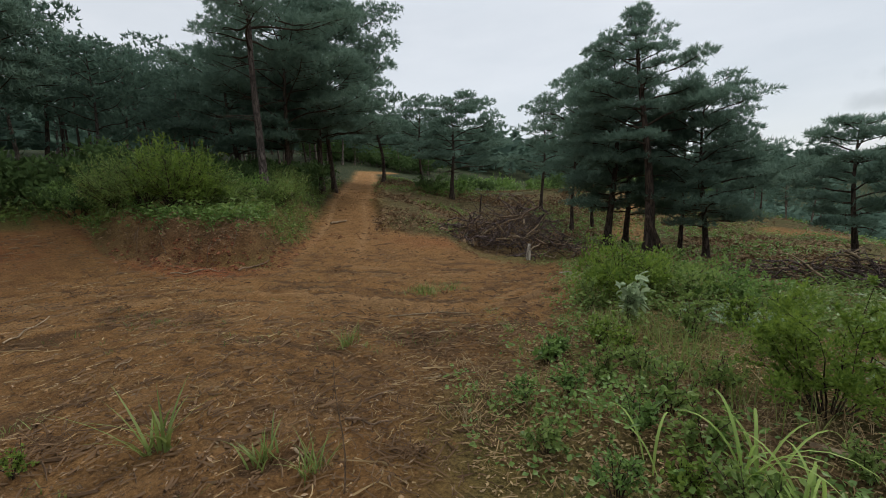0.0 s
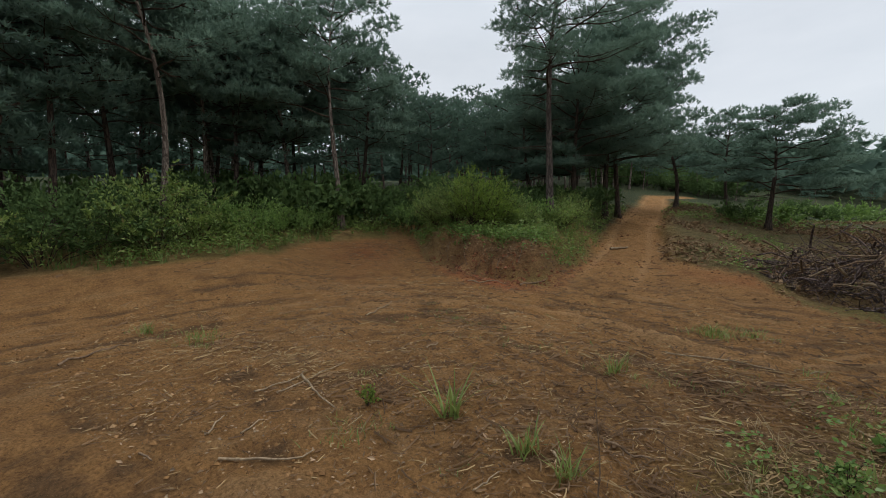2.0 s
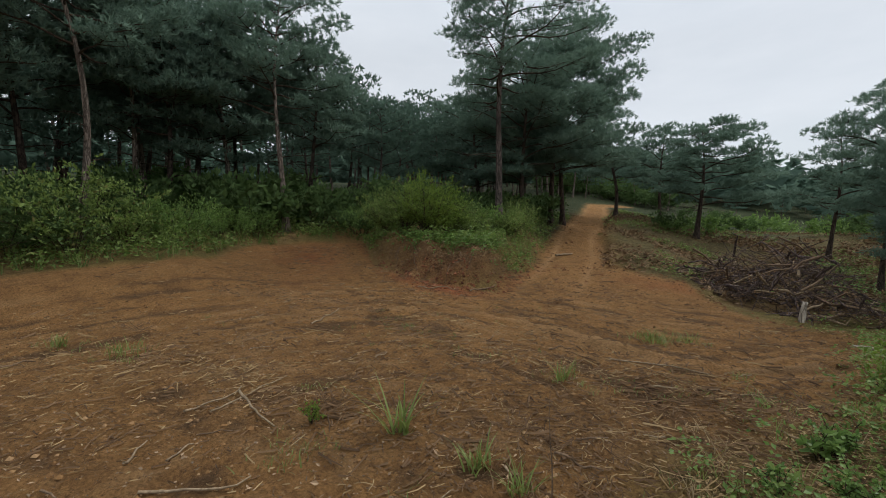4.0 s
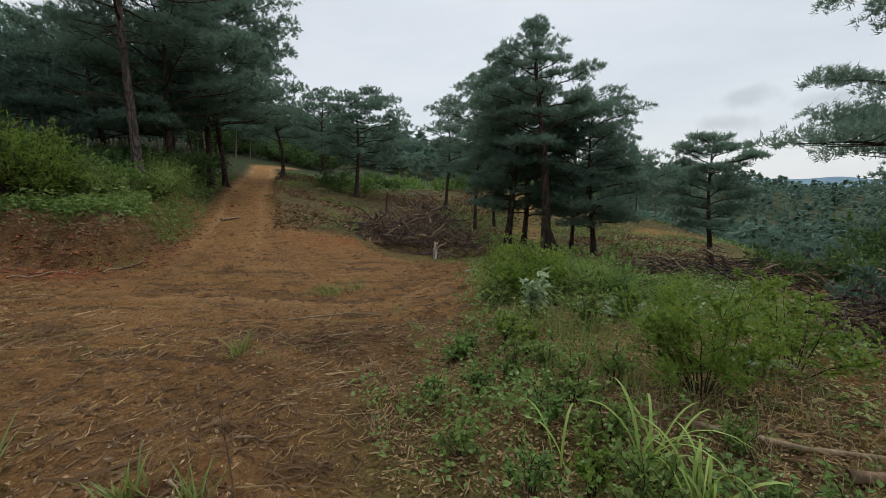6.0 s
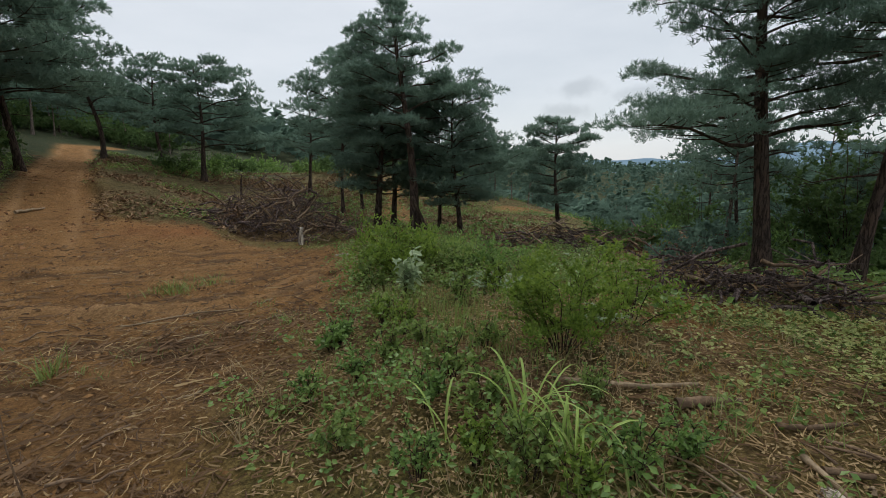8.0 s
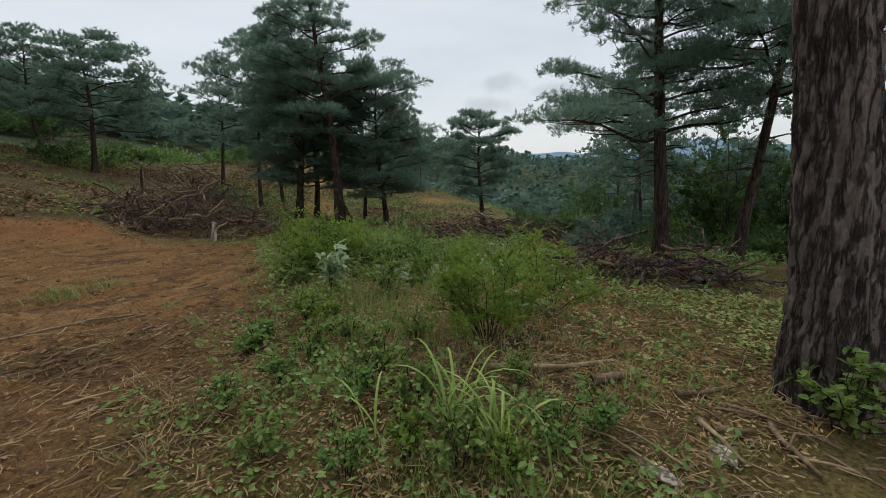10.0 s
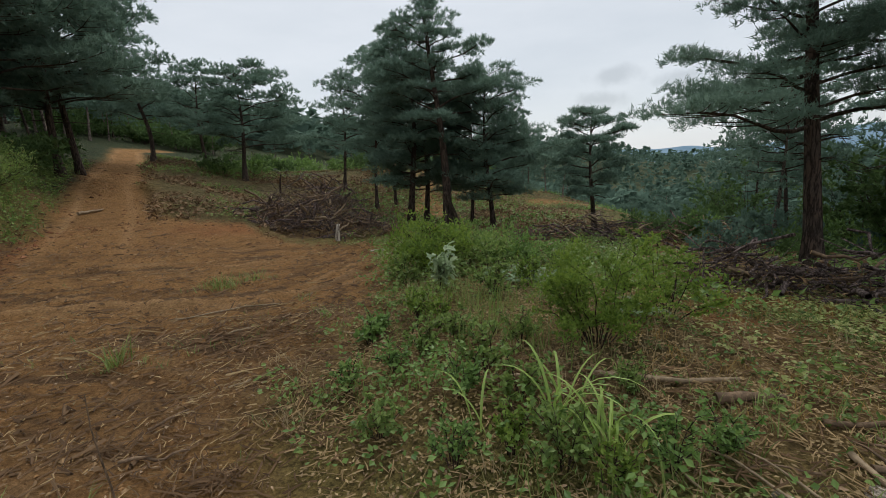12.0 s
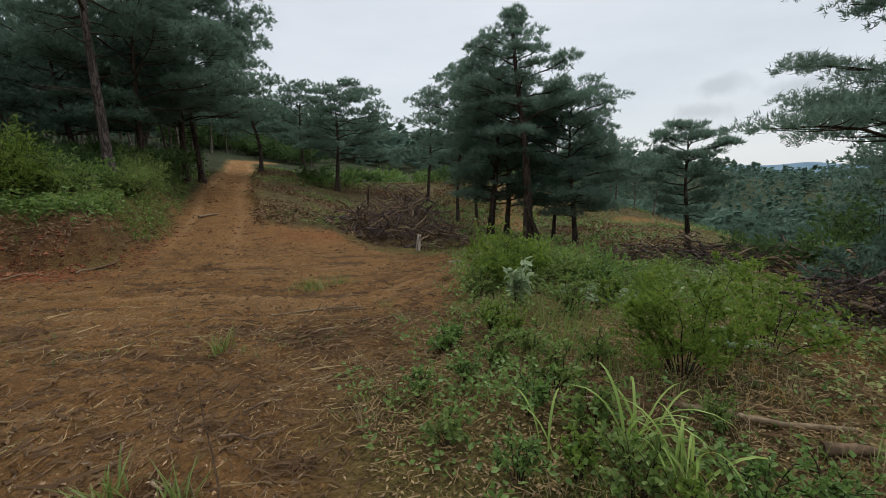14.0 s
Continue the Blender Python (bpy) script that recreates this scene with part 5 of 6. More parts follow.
# clods and pebbles
def clods(n, g, box=(-9, 4, 0.8, 12), chance=lambda x, y: near_ground(x, y) * masks(x, y)[0] * (0.2 + 0.8 * clumpy(x, y, 1.5, 44)), most=0.030, grow=1.0):
    p = scatter(n, *box, chance, g)
    base = np.array([(1, 0, 0), (-1, 0, 0), (0, 1, 0), (0, -1, 0), (0, 0, 1), (0, 0, -1)], float)
    size = np.minimum(grow * 0.0065 * g.gamma(1.2, 1.1, (len(p), 1, 1)) + 0.002, most)
    v = p[:, None] + base * size * g.uniform(0.6, 1.3, (len(p), 6, 3)) * [1, 1, 0.7]
    faces = np.array([(0, 2, 4), (2, 1, 4), (1, 3, 4), (3, 0, 4), (2, 0, 5), (1, 2, 5), (3, 1, 5), (0, 3, 5)])
    return v.reshape(-1, 3), (np.arange(len(p))[:, None, None] * 6 + faces).reshape(-1, 3)


def clod_material(name, dark, mid, light):
    m, n, l, b = material(name, 0.95, 0.1)
    rnd = n.new("ShaderNodeNewGeometry").outputs["Random Per Island"]
    l.new(ramp(n, l, rnd, (0.0, dark), (0.8, mid), (1.0, light)), b.inputs["Base Color"])
    return m


v, f = clods(40000, g)
stuff("clods_and_pebbles", v, f, clod_material("earth_clods", (0.11, 0.058, 0.025), (0.27, 0.145, 0.06), (0.36, 0.23, 0.12)), "small clods and pebbles of reddish earth", "pebbles")

# herbs: low leafy cover on the side that nobody treads
def herb_patch(n, box, chance, leaf, wide, mat, tall, g, name, label, per=9, flat=0.6):
    p = scatter(n, *box, chance, g)
    c = np.repeat(p, per, 0)
    h = g.uniform(0.1, 1.0, (len(c), 1)) * np.repeat(tall * g.uniform(0.35, 1.1, (len(p), 1)), per, 0)
    d = g.normal(size=c.shape) * [1, 1, 0.3] + [0, 0, 0.25]
    c = c + np.concatenate([g.normal(size=(len(c), 2)) * 0.035 * (tall / 0.2) ** 0.5, h], 1)
    v, f = leaf_cards(c, d, leaf, wide, g, flat, rounded=tall < 0.26 and leaf < 0.08)
    return stuff(name, v, f, mat, label, "herbs")


def green_belt(x, y):
    """The lush strip between the trodden earth and the littered slope."""
    return 0.18 + 0.82 * np.exp(-((x - 0.55 - 0.3 * y) / 0.62) ** 2)


herb_patch(2200, (0.0, 5.2, 0.7, 6.5), lambda x, y: wild(x, y) * clumpy(x, y, 0.9, 51, 0.14, 3.5) * green_belt(x, y) * dry_patch(x, y), 0.045, 0.030, HERB_LEAF, 0.24, g, "low_herbs", "low green herbs with small round leaves", 10)
herb_patch(1050, (-0.2, 3.0, 0.8, 4.2), lambda x, y: wild(x, y) * clumpy(x, y, 1.1, 52, 0.10, 3.5) * green_belt(x, y) * dry_patch(x, y), 0.044, 0.030, DARK_LEAF, 0.26, g, "dark_herbs", "dark green clover-like herbs", 9)
herb_patch(5600, (2.9, 7.5, 0.2, 4.6), lambda x, y: np.exp(-((x - 4.9) / 1.4) ** 2 - ((y - 1.9) / 1.1) ** 2) * dry_patch(x, y) * clumpy(x, y, 1.0, 53, -0.15), 0.042, 0.032, VINE_LEAF, 0.06, g, "creeping_vines", "pale green creeping vines over reddish soil", 4, 0.9)
herb_patch(2600, (1.2, 7.5, 4.2, 9.0), lambda x, y: wild(x, y) * clumpy(x, y, 0.7, 54, 0.06, 3), 0.06, 0.032, HERB_LEAF, 0.3, g, "tangled_herbs", "tangled green herbs among the shrubs", 9)
herb_patch(3600, (1.0, 8.0, 1.0, 8.0), lambda x, y: wild(x, y) * dry_patch(x, y) * clumpy(x, y, 0.8, 55, 0.05), 0.035, 0.022, GRASS_BLADE, 0.06, g, "yellowish_herbs", "yellowish low herbs and moss among dead leaves", 7)
herb_patch(13000, (-7, 13, 11, 34), lambda x, y: wild(x, y) * clumpy(x, y, 0.35, 56, 0.16, 3.0) * (road_gap(x, y)[0] > 0.5), 0.10, 0.045, HERB_LEAF, 0.16, g, "slope_herbs", "patches of green herbs on the open slope", 5)
herb_patch(15000, (-6, 12, 11, 32), lambda x, y: wild(x, y) * clumpy(x, y, 0.5, 57) * (road_gap(x, y)[0] > 0.5), 0.14, 0.05, LITTER, 0.10, g, "slope_litter", "brown dead leaves and brush on the open slope", 5)
herb_patch(7000, (-17, -2, 3, 16), lambda x, y: wild(x, y) * (toe_gap(x, y) > np.where(np.abs(np.degrees(np.arctan2(-x, y)) - 28) < 11, 1.0, 0.0)) * (road_gap(x, y)[0] < -1.5) * (masks(x, y)[1] < 0.12) * clumpy(x, y, 0.6, 58, -0.1), 0.12, 0.05, HERB_LEAF, 0.45, g, "bank_herbs", "green herbs and grasses along the wood's edge", 7)


def grass_patch(n, box, chance, ln, wd, g, name, label, mat=GRASS_BLADE, per=7):
    p = scatter(n, *box, chance, g)
    b = np.repeat(p, per, 0) + g.normal(size=(len(p) * per, 3)) * [0.035, 0.035, 0]
    v, f = blades(b, ln, wd, g)
    return stuff(name, v, f, mat, label, "grass")


grass_patch(2800, (0.1, 6, 0.7, 7), lambda x, y: wild(x, y) * clumpy(x, y, 0.9, 61, 0.08) * np.maximum(0.35, green_belt(x, y)), 0.22, 0.006, g, "thin_grass", "thin green grass among the herbs", TUFT_GRASS)
grass_patch(1700, (0.0, 6.5, 0.5, 6), lambda x, y: wild(x, y) * clumpy(x, y, 1.0, 62, 0.1) * dry_patch(x, y), 0.20, 0.004, g, "withered_grass", "dry straw-coloured grass among the herbs", DRY_GRASS)
grass_patch(420, (-7, 1, 1.5, 8), lambda x, y: near_ground(x, y) * (clumpy(x, y, 0.8, 63, 0.25) > 0.55), 0.09, 0.005, g, "sparse_grass", "sparse short grass on the bare earth", per=6)
grass_patch(3200, (-17, -2, 2, 17), lambda x, y: wild(x, y) * (toe_gap(x, y) > np.where(np.abs(np.degrees(np.arctan2(-x, y)) - 28) < 11, 1.0, 0.0)) * (masks(x, y)[1] < 0.12) * (road_gap(x, y)[0] < -1.4), 0.5, 0.014, g, "wood_edge_grass", "tall green grass along the wood's edge", per=6)


grass_patch(1500, (2.4, 6.6, 0.4, 4.2), lambda x, y: np.exp(-((x - 4.3) / 1.5) ** 2 - ((y - 2.0) / 1.3) ** 2) * clumpy(x, y, 1.1, 67, 0.0, 3.0), 0.11, 0.005, g, "rusty_grass", "short rust-coloured dry grass over the soil", RUST_GRASS, 7)


# dry lopped brushwood lying under and beside the bushes
def brushwood(x, y):
    patches = ((2.7, 2.1, 0.7, 0.35, 1.0), (3.3, 1.5, 0.8, 0.5, 1.0), (2.3, 1.3, 0.6, 0.5, 0.8), (1.5, 2.6, 0.5, 0.4, 0.7), (1.9, 3.5, 0.5, 0.6, 0.7), (1.2, 3.9, 0.4, 0.4, 0.5))
    return np.clip(sum(k * np.exp(-((x - a) / w) ** 2 - ((y - b) / d) ** 2) for a, b, w, d, k in patches), 0, 1) * (0.3 + 0.8 * clumpy(x, y, 1.6, 71, 0.0, 3.0))


g = np.random.default_rng(77)
for n, ln, rad, mat, name, label in ((4000, 0.075, 0.0028, STRAW, "dry_brushwood", "pale dry lopped twigs beside the bushes"), (10000, 0.10, 0.0040, BROWN_TWIG, "dark_brushwood", "dark lopped twigs heaped beside the bushes"), (260, 0.34, 0.0055, BROWN_TWIG, "long_dry_brushwood", "long brown sticks lying among the herbs")):
    p = scatter(n, 0.8, 5.0, 0.6, 4.6, lambda x, y: brushwood(x, y) * 0.5, g)
    v, f = twig_bits(p, ln, rad, g, 0.028, 0.22)
    stuff(name, v, f, mat, label, "brushwood")


# ---- single plants and sticks ----
def arching_blades(bases, length, width, g, droop=1.0):
    """Broad grass: folded blades that rise steeply, arch over and hang at the tip."""
    v, f, seg = [], [], 10
    for k, b in enumerate(bases):
        az, ln = g.uniform(0, 6.28), length * g.uniform(0.55, 1.15)
        o = np.array([math.cos(az), math.sin(az), 0])
        side = np.array([-o[1], o[0], 0])
        rise, fall = radians(g.uniform(62, 86)), radians(g.uniform(95, 175)) * droop
        ts = np.linspace(0, 1, seg + 1)
        ang = rise - fall * ts ** 1.7
        step = ln / seg
        p = b + np.concatenate([[[0, 0, 0]], np.cumsum((np.cos(ang)[:, None] * o + np.sin(ang)[:, None] * [0, 0, 1.0])[:-1] * step, 0)])
        w = width * g.uniform(0.7, 1.15) * 0.5 * np.clip(0.45 + 2.2 * ts, 0, 1) * (1 - ts ** 3) ** 0.8
        up = -np.sin(ang)[:, None] * o + np.cos(ang)[:, None] * [0, 0, 1.0]
        rows = np.stack([p - side * w[:, None] + up * w[:, None] * 0.35, p, p + side * w[:, None] + up * w[:, None] * 0.35], 1).reshape(-1, 3)
        n0 = k * 3 * (seg + 1)
        for i in range(seg):
            for j in (0, 1):
                a = n0 + 3 * i + j
                f.append((a, a + 1, a + 4, a + 3))
        v.append(rows)
    return np.concatenate(v), np.array(f)


def tuft(az, r, label, seed, count, ln, wd, mat=GRASS_BLADE, lean=0.6, droop=0.7, spread=0.03):
    gg = np.random.default_rng(seed)
    x, y, z = spot(az, r)
    b = np.concatenate([gg.normal(size=(count, 2)) * spread, np.full((count, 1), -0.02)], 1)
    v, f = arching_blades(b, ln, wd, gg) if wd > 0.0165 and ln > 0.55 else blades(b, ln, wd, gg, lean, droop, 5)
    ob = new("grass_tuft", mesh_of("grass_tuft", v, f, mat))
    ob.matrix_world = pose(x, y, z)
    return tagged(ob, label, "grass tuft", "grass tufts", "stuff")


for az, r, n, ln, wd, lb in [(-36.3, 2.42, 15, 0.70, 0.018, "tall arching clump of broad pale grass"), (-42.6, 2.26, 11, 0.64, 0.018, "tall arching clump of broad pale grass"), (-26.0, 2.4, 3, 0.56, 0.017, "tall arching clump of broad pale grass"), (-29.0, 3.9, 22, 0.54, 0.010, "slender upright grass clump among herbs"), (-24.0, 4.7, 26, 0.54, 0.009, "slender upright grass clump among herbs"), (-27.0, 4.5, 26, 0.5, 0.009, "slender upright grass clump among herbs"), (-31.5, 4.3, 26, 0.54, 0.009, "slender upright grass clump among herbs"),
                             (-34.0, 3.5, 24, 0.5, 0.009, "slender upright grass clump among herbs"), (-21.0, 4.9, 26, 0.5, 0.009, "slender upright grass clump among herbs"), (-41.0, 3.3, 22, 0.45, 0.008, "slender upright grass clump among herbs"), (-26.0, 3.3, 24, 0.42, 0.008, "slender upright grass clump among herbs"), (-20.0, 2.8, 22, 0.36, 0.008, "slender upright grass clump among herbs"), (-33.0, 1.9, 24, 0.36, 0.007, "slender upright grass clump among herbs"), (-46.0, 1.9, 24, 0.36, 0.007, "slender upright grass clump among herbs"),
                             (35.8, 3.07, 30, 0.48, 0.021, "green grass tuft on bare earth"), (25.3, 2.6, 34, 0.28, 0.016, "small green grass tuft on bare earth"), (19.6, 2.35, 40, 0.26, 0.011, "small green grass tuft on bare earth"), (50.5, 2.94, 70, 0.11, 0.010, "flat pale-green weed tuft on bare earth"),
                             (13.8, 4.4, 42, 0.30, 0.010, "grass tuft among litter"), (3.2, 6.6, 110, 0.22, 0.011, "low spreading grass tuft"), (-0.4, 6.8, 50, 0.20, 0.011, "low spreading grass tuft"),
                             (67.3, 6.55, 60, 0.24, 0.010, "low grass tuft on bare earth"), (72.3, 7.3, 40, 0.24, 0.010, "low grass tuft on bare earth"), (-15.0, 5.0, 20, 0.2, 0.008, "thin grass tuft on littered ground"), (-6.0, 5.3, 20, 0.16, 0.008, "thin grass tuft on littered ground")]:
    tuft(az, r, lb, int(1000 + az * 10), n, ln, wd, BROAD_GRASS if ln > 0.55 else TUFT_GRASS, 0.5 if ln > 0.55 else 0.35 if az < -18 else 0.55, 1.3 if ln > 0.55 else 0.5, 0.12 if n > 42 else 0.09 if az < -18 and wd < 0.012 else 0.04)

HERBS = [shrub_meshes(seed=300 + k, high=0.34, wide=0.22, stems=11, leaf=lf * 0.8, leaf_w=lw * 0.8, leaves=460, mat=m, flat=0.7, rounded=True) for k, (lf, lw, m) in enumerate([(0.055, 0.036, HERB_LEAF), (0.045, 0.03, DARK_LEAF), (0.07, 0.024, HERB_LEAF), (0.045, 0.034, SHRUB_LEAF)])]
for az, r, k, s in [(-14.0, 3.9, 1, 0.9), (-19.8, 4.2, 3, 1.0), (-22.5, 4.0, 3, 0.9), (-25, 3.6, 0, 0.9), (-20, 3.4, 0, 0.9), (-16, 3.2, 1, 0.8), (-28, 3.1, 0, 1.0), (-32, 2.7, 0, 0.9), (-24, 2.7, 1, 0.9), (-37, 2.1, 0, 0.9), (-30, 2.2, 3, 0.8), (-43, 2.0, 3, 0.8), (-50, 2.2, 1, 0.9), (-55, 2.4, 1, 0.8), (-22, 2.1, 1, 0.8), (-13, 2.4, 0, 0.7), (-46, 2.9, 2, 0.7), (-33, 3.6, 2, 0.9), (-30, 5.0, 0, 1.2), (-35, 5.5, 3, 1.2), (-39, 6.2, 2, 1.3), (-18.5, 5.6, 0, 1.1), (-79.5, 3.05, 0, 1.3), (-10, 3.0, 1, 0.7), (20, 1.75, 3, 0.55), (48, 3.4, 3, 0.5)]:
    shrub(az, r, "leafy green herb on littered ground", HERBS[k], "herbs", az * 37, s, name="herb", category="herb")


def fallen(name, az0, r0, az1, r1, rad, label, mat, seed, kink=0.035, category="branch", lift=0.0):
    gg = np.random.default_rng(seed)
    a, b = np.array(spot(az0, r0)), np.array(spot(az1, r1))
    s = np.linspace(0, 1, 9)[:, None]
    p = a + (b - a) * s
    ln = np.linalg.norm(b - a)
    p[:, :2] += kink * ln * (gg.normal(size=(1, 2)) * np.sin(s * 3.14) + gg.normal(size=(1, 2)) * np.sin(s * 6.28) * 0.6 + gg.normal(size=(9, 2)) * 0.12 * np.sin(s * 3.14))
    p[:, 2] = ground_z(p[:, 0], p[:, 1]) + rad * 0.85 + 0.012 + lift * np.sin(s[:, 0] * 3.1)
    o = p.mean(0)
    v, f, caps = tube(p - o, rad * (1 - 0.45 * s[:, 0]), 9, 0.06, gg)
    ob = new(name, mesh_of(name, v, np.concatenate([f, caps]), mat, True))
    ob.matrix_world = pose(*o)
    return tagged(ob, label, category, "fallen wood")


LOGS = [("fallen_log", -41.4, 3.07, -57.5, 3.30, 0.024, "thin grey fallen log under a bush", PALE_STICK), ("fallen_log", -55.0, 2.92, -61.5, 3.12, 0.036, "short dark fallen log among dead branches", STICK),
        ("fallen_log", -64.4, 2.95, -71.0, 3.27, 0.018, "crooked fallen branch near a pine", STICK), ("fallen_log", -66.5, 2.71, -70.9, 2.44, 0.017, "bleached split stick near a pine", PALE_STICK), ("fallen_log", -68.0, 2.64, -71.9, 2.73, 0.019, "brown fallen branch near a pine", STICK),
        ("fallen_log", -73.5, 2.85, -77.5, 2.50, 0.018, "brown split log at the foot of a pine", STICK), ("fallen_branch", -52.1, 2.93, -61.1, 3.06, 0.008, "thin bleached stick lying over a log", PALE_STICK),
        ("fallen_log", -27.5, 2.91, -33.2, 2.97, 0.020, "pale broken log among herbs", PALE_STICK), ("fallen_branch", 67.5, 2.90, 55.8, 2.73, 0.010, "long thin stick on bare earth", PALE_STICK),
        ("fallen_branch", 68.4, 3.3, 66.0, 3.6, 0.009, "short curved stick on bare earth", PALE_STICK), ("fallen_branch", 64.5, 3.2, 61.6, 3.36, 0.008, "short curved stick on bare earth", PALE_STICK), ("fallen_branch", 56.2, 4.4, 52.5, 3.4, 0.013, "forked stick on bare earth", PALE_STICK), ("fallen_branch", 59.5, 3.97, 50.5, 4.67, 0.009, "forked stick on bare earth", PALE_STICK),
        ("fallen_branch", 62.2, 4.06, 55.9, 4.45, 0.010, "forked stick on bare earth", PALE_STICK), ("fallen_branch", 61.2, 3.54, 56.5, 3.47, 0.006, "thin stick on bare earth", STICK), ("fallen_branch", 75.1, 3.31, 74.1, 3.15, 0.008, "short dark stick on bare earth", STICK), ("fallen_branch", 14.8, 2.83, 8.5, 2.75, 0.010, "brown stick on littered earth", STICK),
        ("fallen_branch", 14.7, 14.3, 12.7, 15.2, 0.040, "pale log lying across the track", PALE_STICK), ("fallen_branch", 12.0, 3.15, 8.0, 3.2, 0.010, "thin stick on littered earth", STICK), ("fallen_branch", -3.0, 4.6, -9.5, 4.9, 0.010, "thin stick on littered earth", STICK),
        ("fallen_branch", 8.0, 5.3, -3.0, 5.2, 0.010, "thin stick on bare earth", PALE_STICK), ("fallen_branch", 26.0, 9.3, 22.5, 9.9, 0.02, "dark root end at the foot of the bank", STICK), ("fallen_branch", 33.0, 9.6, 28.0, 9.4, 0.014, "stick at the foot of the bank", PALE_STICK),
        ("fallen_branch", -42.0, 10.0, -47.5, 9.2, 0.018, "bare leaning pole on the slope", STICK), ("fallen_branch", 80.0, 6.2, 74.0, 6.6, 0.014, "thin stick on bare earth", STICK), ("fallen_branch", 47.0, 7.0, 43.5, 7.6, 0.012, "pale stick on bare earth", PALE_STICK)]
for k, (nm, a0, r0, a1, r1, rad, lb, mt) in enumerate(LOGS):
    fallen(nm, a0, r0, a1, r1, rad, lb, mt, 400 + k, category="log" if nm == "fallen_log" else "branch")
gg = np.random.default_rng(77)
for k in range(46):
    az, r = gg.uniform(-90, 75), gg.uniform(1.9, 6.5)
    d = gg.uniform(0.12, 0.45)
    fallen("fallen_branch", az, r, az + gg.uniform(-1, 1) * 57 * d / r, max(1.6, r + gg.uniform(-0.6, 0.6) * d), gg.uniform(0.004, 0.010), "thin broken stick lying on the ground", STICK if gg.uniform() < 0.6 else PALE_STICK, 500 + k, 0.04)
for k in range(26):
    az, r = gg.uniform(-82, -60), gg.uniform(1.7, 3.2)
    d = gg.uniform(0.25, 0.7)
    fallen("fallen_branch", az, r, az + gg.uniform(-1, 1) * 57 * d / r, max(1.5, r + gg.uniform(-0.5, 0.5) * d), gg.uniform(0.004, 0.011), "dead brown branch near a pine trunk", STICK if gg.uniform() < 0.7 else PALE_STICK, 600 + k, 0.04, lift=gg.uniform(0, 0.05))


def upright_stick():
    x, y, z = spot(16.0, 2.14)
    s = np.linspace(0, 1, 7)
    p = np.stack([0.02 * np.sin(s * 5) + 0.03 * s, 0.01 * np.cos(s * 4), 0.78 * s - 0.05], 1)
    v, f, _ = tube(p, 0.006 * (1 - 0.7 * s), 6)
    ob = new("dry_stalk", mesh_of("dry_stalk", v, f, STICK, True))
    ob.matrix_world = pose(x, y, z)
    tagged(ob, "thin dry stalk standing upright in the earth", "stalk")


def pale_stump():
    x, y, z = spot(-10.9, 9.9)
    s = np.linspace(0, 1, 6)
    v, f, caps = tube(np.stack([0.03 * s, 0.0 * s, 0.42 * s - 0.05], 1), 0.055 * (1 - 0.3 * s), 8, 0.12, np.random.default_rng(3))
    ob = new("birch_stump", mesh_of("birch_stump", v, np.concatenate([f, caps]), PALE_WOOD, True))
    ob.matrix_world = pose(x, y, z)
    tagged(ob, "short white stump at the foot of the brush pile", "stump")


def pale_slab(az, r, size, label, turn, seed):
    """A flat, broken piece with uneven rim."""
    gg = np.random.default_rng(seed)
    x, y, z = spot(az, r)
    bm = bmesh.new()
    bmesh.ops.create_icosphere(bm, subdivisions=2, radius=1)
    for q in bm.verts:
        q.co *= 1 + gg.normal() * 0.12
        q.co.x *= size[0]; q.co.y *= size[1]; q.co.z *= size[2]
    me = bpy.data.meshes.new("slab"); bm.to_mesh(me); bm.free()
    me.materials.append(PALE_WOOD)
    ob = new("bark_slab", me)
    ob.matrix_world = pose(x, y, z + size[2] * 0.5, 0, 4, turn)
    tagged(ob, label, "bark piece")


def leaning_stem():
    a, b = np.array(spot(-27.0, 13.2)), np.array(spot(-25.0, 13.45)) + [0, 0, 1.15]
    s = np.linspace(0, 1, 8)[:, None]
    p = b * s + a * (1 - s) + np.array([0, 0, 0.06]) * np.sin(s * 3.1)
    v, f, caps = tube(p - a, 0.075 * (1 - 0.35 * s[:, 0]), 9, 0.07, np.random.default_rng(6))
    ob = new("dead_stem", mesh_of("dead_stem", v, np.concatenate([f, caps]), TWIG, True))
    ob.matrix_world = pose(*a)
    tagged(ob, "broken dead stem leaning against a pine trunk", "dead stem")


leaning_stem()
upright_stick()
pale_stump()
pale_slab(-16.0, 8.6, (0.22, 0.09, 0.02), "pale flat slab of wood on the earth", 20, 1)
pale_slab(-68.8, 2.46, (0.09, 0.06, 0.025), "pale weathered piece of bark", 40, 2)
pale_slab(-61.6, 2.16, (0.10, 0.05, 0.02), "pale weathered piece of bark", 80, 3)


def straw_heap(az, r, wide, count, seed):
    """A flat, loose heap of straw and twigs."""
    gg = np.random.default_rng(seed)
    x, y, z = spot(az, r)
    p = np.stack([gg.normal(size=count) * wide, gg.normal(size=count) * wide * 0.6, np.zeros(count)], 1)
    p[:, 2] = ground_z(p[:, 0] + x, p[:, 1] + y) - z + gg.uniform(0, 0.03, count)
    v, f = twig_bits(p, 0.070, 0.0032, gg, 0.01, 0.12)
    ob = new("straw_heap", mesh_of("straw_heap", v, f, STRAW if seed % 3 else BROWN_TWIG))
    ob.matrix_world = pose(x, y, z)
    tagged(ob, "loose flat heap of dry straw and twigs on bare earth", "straw heap", "straw heaps", "stuff")


